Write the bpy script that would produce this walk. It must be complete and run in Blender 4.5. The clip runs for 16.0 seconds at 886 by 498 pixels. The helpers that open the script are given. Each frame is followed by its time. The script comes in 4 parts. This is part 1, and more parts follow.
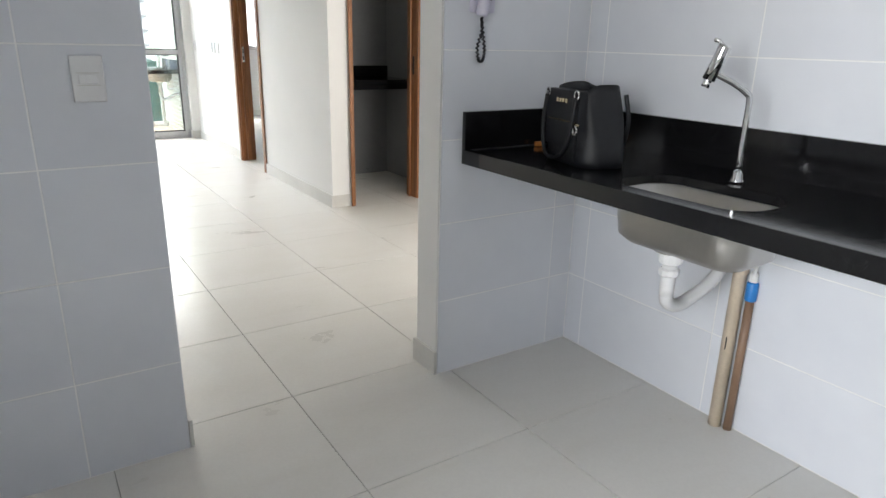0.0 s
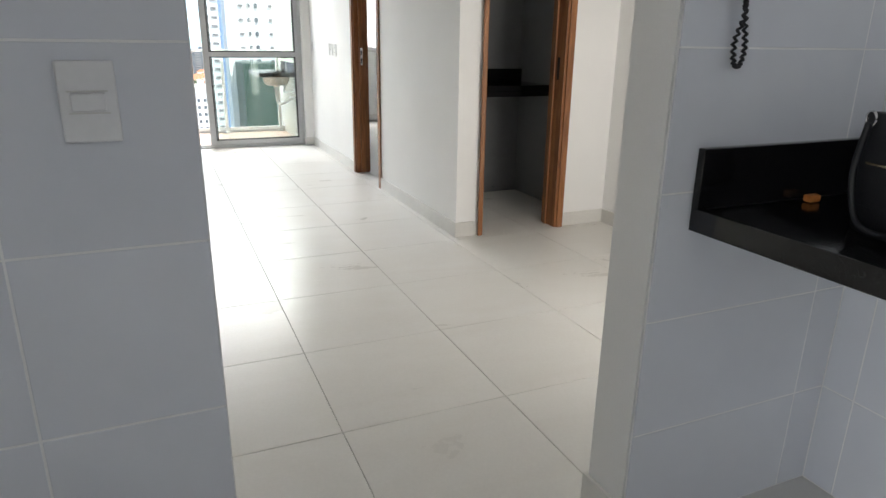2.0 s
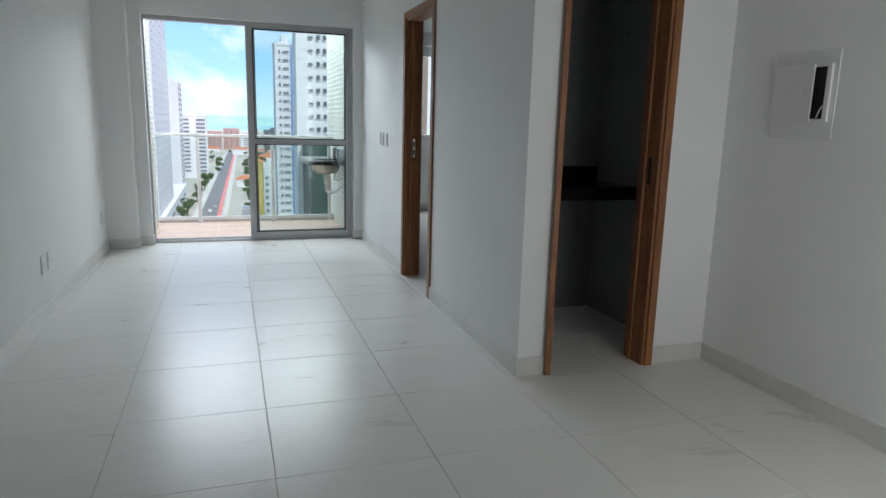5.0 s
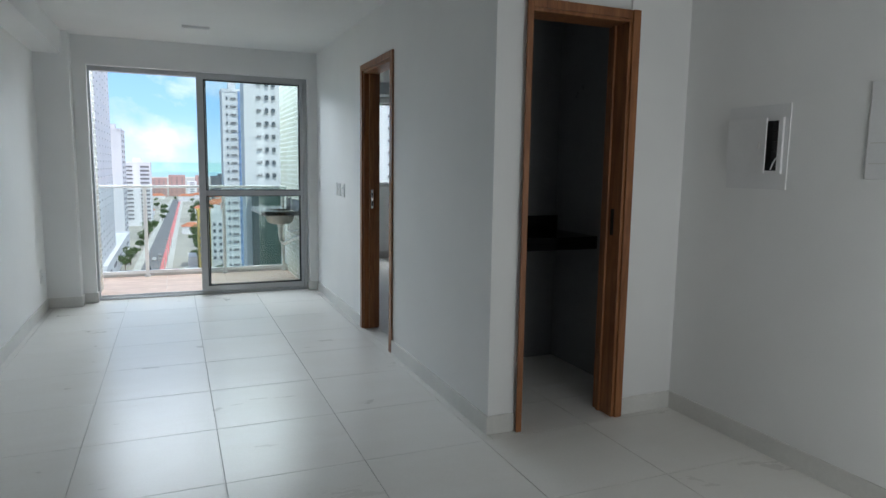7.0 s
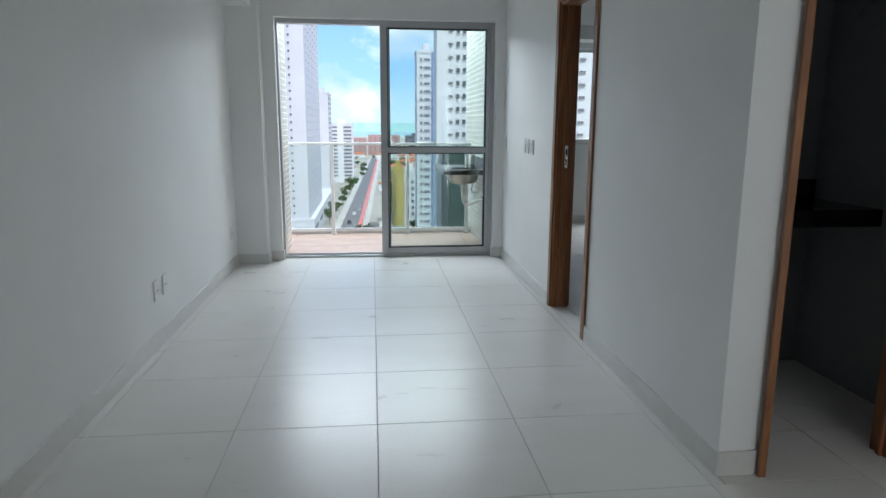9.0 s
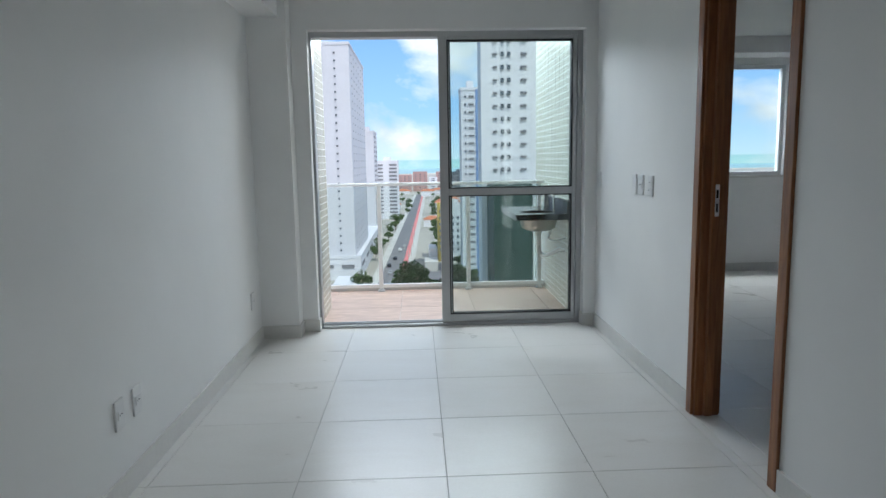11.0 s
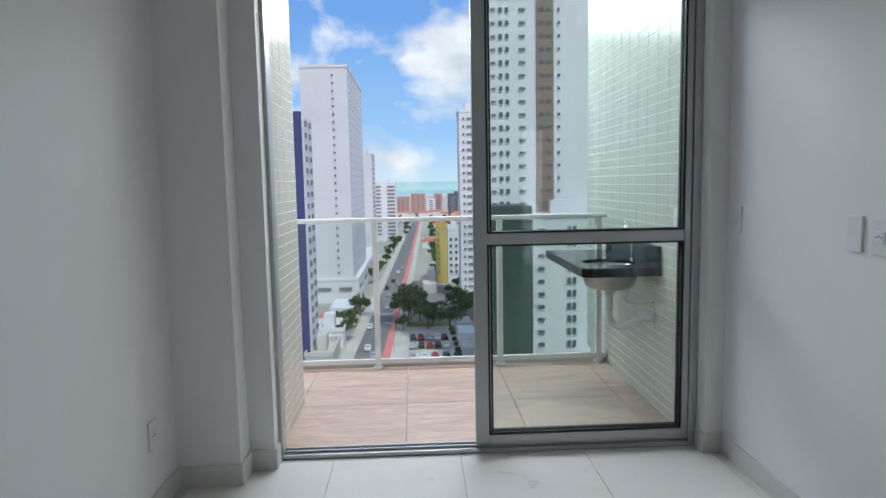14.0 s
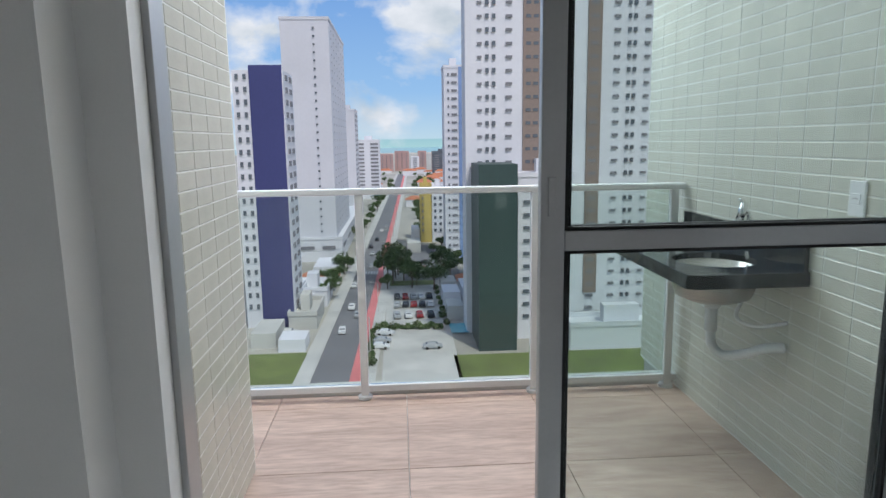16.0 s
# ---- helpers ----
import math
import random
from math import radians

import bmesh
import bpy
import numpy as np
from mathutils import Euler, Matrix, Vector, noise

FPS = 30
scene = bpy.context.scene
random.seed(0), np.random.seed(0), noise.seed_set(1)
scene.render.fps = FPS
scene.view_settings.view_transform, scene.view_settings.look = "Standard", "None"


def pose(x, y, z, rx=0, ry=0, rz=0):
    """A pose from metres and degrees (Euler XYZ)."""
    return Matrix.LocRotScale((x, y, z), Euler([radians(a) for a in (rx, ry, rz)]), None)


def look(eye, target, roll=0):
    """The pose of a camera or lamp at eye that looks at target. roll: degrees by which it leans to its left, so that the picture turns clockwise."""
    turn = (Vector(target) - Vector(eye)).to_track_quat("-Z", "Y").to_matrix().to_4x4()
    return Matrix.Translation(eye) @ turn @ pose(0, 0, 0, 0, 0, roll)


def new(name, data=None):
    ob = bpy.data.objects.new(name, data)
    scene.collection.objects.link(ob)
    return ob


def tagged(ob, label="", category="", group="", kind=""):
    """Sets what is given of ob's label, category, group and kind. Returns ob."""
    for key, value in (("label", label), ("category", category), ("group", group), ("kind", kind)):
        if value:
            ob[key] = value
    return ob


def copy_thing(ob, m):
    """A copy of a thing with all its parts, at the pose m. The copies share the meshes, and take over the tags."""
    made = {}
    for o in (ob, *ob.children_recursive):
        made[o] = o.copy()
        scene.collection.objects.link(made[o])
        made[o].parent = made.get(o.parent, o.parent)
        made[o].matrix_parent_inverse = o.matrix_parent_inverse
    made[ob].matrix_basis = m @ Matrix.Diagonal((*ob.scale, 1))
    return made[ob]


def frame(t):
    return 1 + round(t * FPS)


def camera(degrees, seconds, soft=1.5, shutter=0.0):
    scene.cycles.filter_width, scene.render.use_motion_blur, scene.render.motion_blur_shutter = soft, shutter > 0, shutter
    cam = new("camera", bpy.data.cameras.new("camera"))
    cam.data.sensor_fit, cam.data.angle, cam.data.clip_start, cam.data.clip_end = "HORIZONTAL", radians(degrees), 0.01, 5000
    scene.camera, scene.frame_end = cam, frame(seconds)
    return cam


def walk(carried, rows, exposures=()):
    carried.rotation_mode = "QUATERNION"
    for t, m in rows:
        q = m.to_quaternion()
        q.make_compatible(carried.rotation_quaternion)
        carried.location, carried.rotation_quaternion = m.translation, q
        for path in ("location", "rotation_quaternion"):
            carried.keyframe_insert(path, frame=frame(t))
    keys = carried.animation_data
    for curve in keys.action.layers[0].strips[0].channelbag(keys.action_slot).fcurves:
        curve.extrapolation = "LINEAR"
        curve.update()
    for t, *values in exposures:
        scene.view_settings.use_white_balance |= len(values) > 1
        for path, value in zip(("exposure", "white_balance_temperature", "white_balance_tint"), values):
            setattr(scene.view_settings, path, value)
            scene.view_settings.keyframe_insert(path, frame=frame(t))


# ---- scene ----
cam = camera(69.0, 16.0)

PATH = [
    (0, (-0.688, -1.405, 1.235), (0.362, 0.183, 0.621), 1.3),
    (0.5, (-0.661, -1.244, 1.232), (0.333, 0.396, 0.667), 1.8),
    (1, (-0.635, -1.044, 1.235), (0.3, 0.63, 0.666), 0.4),
    (1.5, (-0.536, -0.808, 1.226), (0.269, 0.943, 0.691), -0.2),
    (2, (-0.434, -0.58, 1.215), (0.329, 1.163, 0.599), 0.8),
    (2.5, (-0.344, -0.314, 1.225), (0.434, 1.425, 0.615), -0.5),
    (3, (-0.191, -0.048, 1.167), (0.462, 1.753, 0.592), 0.5),
    (3.5, (-0.131, 0.089, 1.174), (0.468, 1.884, 0.526), 1.3),
    (4, (-0.119, 0.203, 1.185), (0.488, 2.01, 0.579), 0.1),
    (4.5, (-0.14, 0.205, 1.225), (0.477, 2.038, 0.716), 0.7),
    (5, (-0.12, 0.213, 1.269), (0.502, 2.075, 0.886), 1.5),
    (7.3, (-0.178, 0.351, 1.32), (0.593, 2.179, 1.071), 0.8),
    (7.5, (-0.187, 0.392, 1.317), (0.544, 2.231, 1.031), 0.1),
    (8, (-0.162, 0.515, 1.279), (0.298, 2.421, 0.884), 0.0),
    (8.5, (-0.086, 0.735, 1.301), (0.084, 2.695, 0.943), 3.2),
    (9, (-0.005, 0.99, 1.274), (0.209, 2.942, 0.896), 0.3),
    (9.5, (-0.043, 1.35, 1.264), (0.036, 3.311, 0.879), -0.8),
    (11.8, (-0.103, 2.828, 1.277), (-0.03, 4.814, 1.052), -1.1),
    (12, (-0.107, 2.958, 1.28), (-0.043, 4.94, 1.018), -1.1),
    (12.5, (-0.125, 3.272, 1.287), (-0.14, 5.262, 1.091), -0.2),
    (13, (-0.153, 3.56, 1.277), (-0.146, 5.551, 1.091), 0.1),
    (13.5, (-0.193, 3.888, 1.298), (-0.071, 5.87, 1.064), -2.2),
    (14, (-0.19, 4.234, 1.303), (-0.106, 6.222, 1.099), -1.1),
    (14.5, (-0.209, 4.56, 1.295), (-0.114, 6.546, 1.084), 0.1),
    (15, (-0.243, 4.931, 1.308), (-0.089, 6.906, 1.035), -1.6),
    (15.5, (-0.25, 5.296, 1.315), (-0.225, 7.28, 1.066), -0.7),
    (16, (-0.278, 5.62, 1.296), (-0.147, 7.588, 0.963), -0.8),
]
# exposure falls as the walk nears the daylight of the balcony
EXPOSURES = [(0, 2.15, 6850, 11), (1.5, 1.95, 6850, 11), (2.5, 1.4, 6850, 11), (3.5, 0.95, 6700, 11), (5, 0.6, 6150, 7), (7.3, 0.5, 6050, 6),
             (9.5, 0.5, 6000, 6), (12, 0.1, 6050, 7), (14.5, -0.05, 6150, 9), (16, -0.2, 6200, 10)]
walk(cam, [(t, look(e, g, r)) for t, e, g, r in PATH], EXPOSURES)

# ---- light ----
SUN_EL, SUN_AZ = 58, 155
world = bpy.data.worlds.new("world")
scene.world = world
world.use_nodes = True
wn = world.node_tree
sky = wn.nodes.new("ShaderNodeTexSky")
sky.sky_type, sky.sun_disc = "NISHITA", False
sky.sun_elevation, sky.sun_rotation = radians(SUN_EL), radians(SUN_AZ)
sky.air_density, sky.dust_density = 1.0, 2.0
wn.links.new(sky.outputs[0], wn.nodes["Background"].inputs[0])
wn.nodes["Background"].inputs[1].default_value = 0.15

sun = new("sun", bpy.data.lights.new("sun", "SUN"))
sun.data.energy, sun.data.angle, sun.data.color = 2.6, radians(3), (1, 0.95, 0.88)
az, el = radians(SUN_AZ), radians(SUN_EL)
sun.matrix_world = look((0, 0, 0), (-math.sin(az) * math.cos(el), -math.cos(az) * math.cos(el), -math.sin(el)))


def fill_lamp(name, m, w, h, watts, color=(1, 1, 1)):
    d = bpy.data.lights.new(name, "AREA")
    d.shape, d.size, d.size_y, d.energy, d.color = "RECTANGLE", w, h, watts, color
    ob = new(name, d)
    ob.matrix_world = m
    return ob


# unseen area lamps, added to brighten the rooms: at an assumed service window behind the start,
# an assumed open entrance door, and hung outside above balcony and bedroom window for the sky
fill_lamp("service_window_light", look((-2.93, -1.85, 1.55), (1.2, -0.9, 0.7)), 1.7, 1.3, 9, (0.92, 0.96, 1)).data.spread = radians(100)
fill_lamp("entrance_light", look((1.80, 0.60, 1.05), (2.2, 2.6, 1.05)), 0.75, 2.0, 7, (1, 0.98, 0.95))
fill_lamp("balcony_sky_light", look((0.07, 10.2, 3.3), (0.1, 6.0, 0.9)), 3.4, 1.3, 170, (0.95, 0.98, 1))
fill_lamp("bedroom_sky_light", look((3.18, 9.8, 2.95), (3.1, 7.4, 0.3)), 1.6, 0.9, 110, (0.95, 0.98, 1))

# ---- materials ----


class Nodes:
    """A Principled material and short ways to add nodes to it."""

    def __init__(self, name, color=(0.8, 0.8, 0.8), rough=0.5, metal=0.0, spec=0.5):
        self.m = bpy.data.materials.new(name)
        self.m.use_nodes = True
        self.t = self.m.node_tree
        self.b = self.t.nodes["Principled BSDF"]
        self.b.inputs["Base Color"].default_value = (*color, 1)
        self.b.inputs["Roughness"].default_value = rough
        self.b.inputs["Metallic"].default_value = metal
        self.b.inputs["Specular IOR Level"].default_value = spec

    def add(self, kind, **kw):
        n = self.t.nodes.new(kind)
        for k, v in kw.items():
            n.inputs[k].default_value = v
        return n

    def link(self, a, b):
        self.t.links.new(a, b)

    def coords(self, scale=(1, 1, 1), shift=None):
        tc, mp = self.add("ShaderNodeTexCoord"), self.add("ShaderNodeMapping", Scale=scale)
        self.link(tc.outputs["Object"], mp.inputs["Vector"])
        return mp.outputs[0]

    def noise(self, scale, detail=4, stretch=(1, 1, 1), rough=0.55):
        n = self.add("ShaderNodeTexNoise", Scale=scale, Detail=detail, Roughness=rough)
        self.link(self.coords(stretch), n.inputs["Vector"])
        return n

    def ramp(self, src, stops):
        r = self.add("ShaderNodeValToRGB")
        e = r.color_ramp.elements
        while len(e) < len(stops):
            e.new(0.5)
        for el_, (p, c) in zip(e, stops):
            el_.position, el_.color = p, (*c, 1)
        self.link(src, r.inputs[0])
        return r.outputs[0]

    def color(self, src):
        self.link(src, self.b.inputs["Base Color"])

    def mix(self, fac, a, b, blend="MIX"):
        n = self.t.nodes.new("ShaderNodeMix")
        n.data_type, n.blend_type = "RGBA", blend
        for v, i in ((fac, 0), (a, 6), (b, 7)):
            if hasattr(v, "links"):
                self.link(v, n.inputs[i])
            else:
                n.inputs[i].default_value = v if i == 0 else (*v, 1)
        return n.outputs[2]

    def bump(self, src, strength=0.2, dist=0.01):
        n = self.add("ShaderNodeBump", Strength=strength, Distance=dist)
        self.link(src, n.inputs["Height"])
        self.link(n.outputs[0], self.b.inputs["Normal"])

    def roughness(self, src, lo, hi):
        n = self.add("ShaderNodeMapRange")
        n.inputs["To Min"].default_value, n.inputs["To Max"].default_value = lo, hi
        self.link(src, n.inputs["Value"])
        self.link(n.outputs[0], self.b.inputs["Roughness"])


def scaled(c, k):
    return tuple(v * k for v in c)


def speckled(name, color, rough, scale, amount=0.12, bump=0.1, fine=None, metal=0.0, stretch=(1, 1, 1), dist=0.004, spec=0.5):
    """A surface with broad mottling and fine grain."""
    n = Nodes(name, color, rough, metal, spec)
    broad, grain = n.noise(scale, 5, stretch), n.noise(fine or scale * 18, 3, stretch)
    c = n.ramp(broad.outputs[0], [(0.3, scaled(color, 1 - amount)), (0.7, scaled(color, 1 + amount * 0.6))])
    g = n.ramp(grain.outputs[0], [(0.35, (1 - amount * 0.5,) * 3), (0.65, (1, 1, 1))])
    n.color(n.mix(1.0, c, g, "MULTIPLY"))
    n.roughness(broad.outputs[0], max(0.02, rough * 0.8), min(1, rough * 1.2))
    if bump:
        n.bump(grain.outputs[0], bump, dist)
    return n.m


def floor_material():
    n = Nodes("floor_porcelain", (0.62, 0.61, 0.57), 0.16, 0.0, 0.22)
    rnd = n.add("ShaderNodeObjectInfo")
    tc, mp = n.add("ShaderNodeTexCoord"), n.add("ShaderNodeVectorMath")
    mp.operation = "MULTIPLY_ADD"
    comb = n.add("ShaderNodeCombineXYZ")
    for i in range(3):
        n.link(rnd.outputs["Random"], comb.inputs[i])
    mp.inputs[1].default_value = (37, 53, 11)
    n.link(comb.outputs[0], mp.inputs[0])
    n.link(tc.outputs["Object"], mp.inputs[2])
    st = n.add("ShaderNodeMapping", Scale=(1, 2.6, 1), Rotation=(0, 0, 0.35))
    n.link(mp.outputs[0], st.inputs[0])
    a = n.add("ShaderNodeTexNoise", Scale=1.6, Detail=6, Roughness=0.6, Distortion=0.8)
    b = n.add("ShaderNodeTexNoise", Scale=90, Detail=2)
    n.link(st.outputs[0], a.inputs["Vector"])
    n.link(mp.outputs[0], b.inputs["Vector"])
    c = n.ramp(a.outputs[0], [(0.05, (0.69, 0.665, 0.62)), (0.5, (0.74, 0.725, 0.69)), (0.75, (0.76, 0.75, 0.72))])
    g = n.ramp(b.outputs[0], [(0.3, (0.97, 0.97, 0.97)), (0.7, (1, 1, 1))])
    n.color(n.mix(1.0, c, g, "MULTIPLY"))
    n.roughness(a.outputs[0], 0.24, 0.34)
    n.bump(a.outputs[0], 0.02, 0.01)
    return n.m


def wall_tile_material():
    n = Nodes("glazed_wall_tile", (0.76, 0.78, 0.82), 0.2)
    rnd = n.add("ShaderNodeObjectInfo")
    w = n.noise(2.5, 4)
    c = n.ramp(w.outputs[0], [(0.3, (0.71, 0.73, 0.78)), (0.7, (0.78, 0.80, 0.84))])
    v = n.ramp(rnd.outputs["Random"], [(0, (0.96, 0.96, 0.96)), (1, (1, 1, 1))])
    n.color(n.mix(1.0, c, v, "MULTIPLY"))
    n.roughness(w.outputs[0], 0.2, 0.3)
    n.bump(w.outputs[0], 0.05, 0.01)
    return n.m


def wood_material(name, dark, light, stretch, rough=0.4, random_piece=False):
    n = Nodes(name, light, rough)
    v = n.coords(stretch)
    if random_piece:
        rnd, add = n.add("ShaderNodeObjectInfo"), n.add("ShaderNodeVectorMath")
        comb = n.add("ShaderNodeCombineXYZ")
        for i in range(3):
            n.link(rnd.outputs["Random"], comb.inputs[i])
        add.operation = "MULTIPLY_ADD"
        add.inputs[1].default_value = (91, 47, 23)
        n.link(comb.outputs[0], add.inputs[0])
        n.link(v, add.inputs[2])
        v = add.outputs[0]
    a = n.add("ShaderNodeTexNoise", Scale=2.2, Detail=7, Roughness=0.62, Distortion=1.2)
    b = n.add("ShaderNodeTexNoise", Scale=14, Detail=4)
    n.link(v, a.inputs["Vector"])
    n.link(v, b.inputs["Vector"])
    c = n.ramp(a.outputs[0], [(0.3, dark), (0.52, tuple((p + q) / 2 for p, q in zip(dark, light))), (0.72, light)])
    g = n.ramp(b.outputs[0], [(0.3, (0.82, 0.80, 0.78)), (0.6, (1, 1, 1))])
    n.color(n.mix(1.0, c, g, "MULTIPLY"))
    n.roughness(b.outputs[0], rough * 0.85, min(1, rough * 1.2))
    n.bump(b.outputs[0], 0.12, 0.002)
    return n.m


def granite_material():
    n = Nodes("black_granite", (0.012, 0.012, 0.013), 0.1)
    a, b = n.noise(420, 2), n.noise(40, 3)
    c = n.ramp(a.outputs[0], [(0.58, (0.008, 0.008, 0.009)), (0.75, (0.028, 0.028, 0.03))])
    d = n.ramp(b.outputs[0], [(0.4, (0.7, 0.7, 0.7)), (0.6, (1, 1, 1))])
    n.color(n.mix(1.0, c, d, "MULTIPLY"))
    n.roughness(b.outputs[0], 0.08, 0.16)
    return n.m


def glass_material(name, tint=(1, 1, 1), gloss=0.14):
    n = Nodes(name)
    tr, gl = n.add("ShaderNodeBsdfTransparent"), n.add("ShaderNodeBsdfGlossy")
    tr.inputs[0].default_value = (*tint, 1)
    gl.inputs["Roughness"].default_value = 0.02
    fr, mx = n.add("ShaderNodeFresnel"), n.add("ShaderNodeMixShader")
    fr.inputs["IOR"].default_value = 1.35
    n.link(fr.outputs[0], mx.inputs[0])
    n.link(tr.outputs[0], mx.inputs[1])
    n.link(gl.outputs[0], mx.inputs[2])
    n.link(mx.outputs[0], n.t.nodes["Material Output"].inputs[0])
    return n.m


def sky_backdrop_material():
    """Far sky with broken cloud over a hazy blue, and the pale green sea under it."""
    n = Nodes("far_sky")
    tc, sep = n.add("ShaderNodeTexCoord"), n.add("ShaderNodeSeparateXYZ")
    n.link(tc.outputs["Object"], sep.inputs[0])
    h = n.add("ShaderNodeMapRange")
    h.inputs["From Min"].default_value, h.inputs["From Max"].default_value = -60, 2400
    n.link(sep.outputs["Z"], h.inputs["Value"])
    blue = n.ramp(h.outputs[0], [(0.0, (0.36, 0.56, 0.57)), (0.0275, (0.30, 0.50, 0.54)), (0.031, (0.44, 0.58, 0.66)), (0.16, (0.27, 0.45, 0.68)), (0.5, (0.14, 0.29, 0.60))])
    mp = n.add("ShaderNodeMapping", Scale=(1, 1, 1.5), Location=(360, 0, 1550))
    n.link(tc.outputs["Object"], mp.inputs[0])
    big = n.add("ShaderNodeTexNoise", Scale=0.00115, Detail=8, Roughness=0.56, Distortion=0.15)
    n.link(mp.outputs[0], big.inputs["Vector"])
    cover = n.ramp(big.outputs[0], [(0.46, (0, 0, 0)), (0.60, (1, 1, 1))])
    shade = n.add("ShaderNodeTexNoise", Scale=0.0022, Detail=6)
    n.link(mp.outputs[0], shade.inputs["Vector"])
    cloud = n.ramp(shade.outputs[0], [(0.35, (0.46, 0.51, 0.55)), (0.6, (0.70, 0.71, 0.73))])
    c = n.mix(cover, blue, cloud)
    em = n.add("ShaderNodeEmission", Strength=1.35)
    n.link(c, em.inputs[0])
    n.link(em.outputs[0], n.t.nodes["Material Output"].inputs[0])
    return n.m


M = {}
M["paint"] = speckled("white_wall_paint", (0.84, 0.84, 0.83), 0.6, 1.3, 0.04, 0.12, 220, dist=0.001)
M["ceiling"] = speckled("ceiling_paint", (0.82, 0.82, 0.81), 0.8, 1.0, 0.04, 0.08, 150, dist=0.001)
M["floor"] = floor_material()
M["grout"] = speckled("grey_grout", (0.42, 0.41, 0.38), 0.9, 12, 0.15)
M["white_grout"] = speckled("white_grout", (0.88, 0.88, 0.88), 0.9, 12, 0.06)
M["tile"] = wall_tile_material()
# pale bathroom tile, its colour darkened to grey for the unlit room
M["shaded_bath_tile"] = speckled("shade_grey_bathroom_tile", (0.26, 0.27, 0.28), 0.3, 2, 0.1, 0.05)
M["base"] = speckled("porcelain_baseboard", (0.70, 0.69, 0.66), 0.3, 3, 0.08)
M["granite"] = granite_material()
M["door_wood"] = wood_material("stained_door_wood", (0.17, 0.062, 0.022), (0.40, 0.17, 0.065), (9, 9, 0.7), 0.38)
M["deck"] = wood_material("wood_look_porcelain", (0.48, 0.33, 0.26), (0.74, 0.56, 0.46), (0.8, 4.5, 1), 0.45, True)
M["alu"] = speckled("satin_aluminium", (0.48, 0.49, 0.50), 0.38, 4, 0.06, 0.03, metal=0.75)
M["white_alu"] = speckled("white_aluminium", (0.78, 0.79, 0.79), 0.35, 3, 0.05, 0.03)
M["rubber"] = speckled("black_rubber", (0.012, 0.012, 0.012), 0.7, 20, 0.2)
M["glass"] = glass_material("clear_glass", (0.93, 0.96, 0.95))
M["rail_glass"] = glass_material("railing_glass", (0.90, 0.94, 0.92))
M["plastic"] = speckled("white_plastic", (0.80, 0.80, 0.80), 0.35, 5, 0.04, 0.02)
M["lilac_plastic"] = speckled("pale_lilac_plastic", (0.72, 0.70, 0.82), 0.35, 5, 0.04, 0.02)
M["cord"] = speckled("black_cord", (0.015, 0.015, 0.017), 0.5, 30, 0.2)
M["leather"] = speckled("black_grained_leather", (0.007, 0.008, 0.011), 0.52, 6, 0.25, 0.5, 240, dist=0.002)
M["steel"] = speckled("brushed_steel", (0.46, 0.45, 0.43), 0.3, 3, 0.05, 0, metal=1.0)
M["chrome"] = speckled("chrome", (0.75, 0.75, 0.76), 0.08, 6, 0.05, 0.0, metal=1.0)
M["gold"] = speckled("pale_gold_metal", (0.72, 0.60, 0.38), 0.25, 8, 0.1, 0.0, metal=1.0)
M["pvc"] = speckled("cream_pvc", (0.74, 0.62, 0.48), 0.4, 6, 0.12, 0.05)
M["brown_pipe"] = speckled("brown_pvc", (0.28, 0.17, 0.11), 0.45, 6, 0.15, 0.05)
M["blue"] = speckled("blue_plastic", (0.02, 0.22, 0.62), 0.35, 8, 0.1, 0.02)
M["orange"] = speckled("orange_leather", (0.62, 0.22, 0.05), 0.5, 30, 0.2, 0.2)
M["cream_tile"] = speckled("cream_glazed_tile", (0.66, 0.64, 0.55), 0.22, 6, 0.10, 0.08)
M["pale_joint"] = speckled("pale_joint", (0.78, 0.78, 0.74), 0.9, 10, 0.1)
# near-black puts shade into holes, slots and fuse cavity; also the strike plate
M["dark"] = speckled("hole_shade_and_plate_black", (0.02, 0.02, 0.02), 0.8, 10, 0.2)
M["sky"] = sky_backdrop_material()
# outside
M["earth"] = speckled("town_ground", (0.44, 0.42, 0.37), 0.95, 0.02, 0.3, 0, 0.6)
M["asphalt"] = speckled("asphalt", (0.19, 0.19, 0.20), 0.9, 0.08, 0.2, 0, 2)
M["concrete"] = speckled("pale_concrete", (0.56, 0.55, 0.52), 0.9, 0.15, 0.2, 0, 2)
M["red_lane"] = speckled("red_cycle_lane", (0.70, 0.22, 0.22), 0.85, 0.15, 0.2, 0, 2)
M["line_paint"] = speckled("road_line_paint", (0.75, 0.75, 0.72), 0.8, 0.5, 0.15, 0)
M["grass"] = speckled("grass", (0.16, 0.20, 0.06), 0.95, 0.15, 0.35, 0, 3)
M["sand"] = speckled("beach_sand", (0.62, 0.56, 0.46), 0.95, 0.01, 0.1, 0, 0.3)
M["sea"] = speckled("shallow_green_sea", (0.26, 0.47, 0.49), 0.35, 0.004, 0.2, 0, 0.08, stretch=(0.3, 1, 1))
M["white_render"] = speckled("white_tower_render", (0.70, 0.70, 0.74), 0.7, 0.05, 0.06, 0, 1.5)
M["grey_render"] = speckled("pale_grey_tower_render", (0.62, 0.62, 0.66), 0.7, 0.05, 0.06, 0, 1.5)
M["navy"] = speckled("navy_tile_cladding", (0.045, 0.05, 0.17), 0.5, 0.05, 0.12, 0, 1.5)
M["blue_strip"] = speckled("pale_blue_cladding", (0.22, 0.32, 0.55), 0.5, 0.05, 0.12, 0, 1.5)
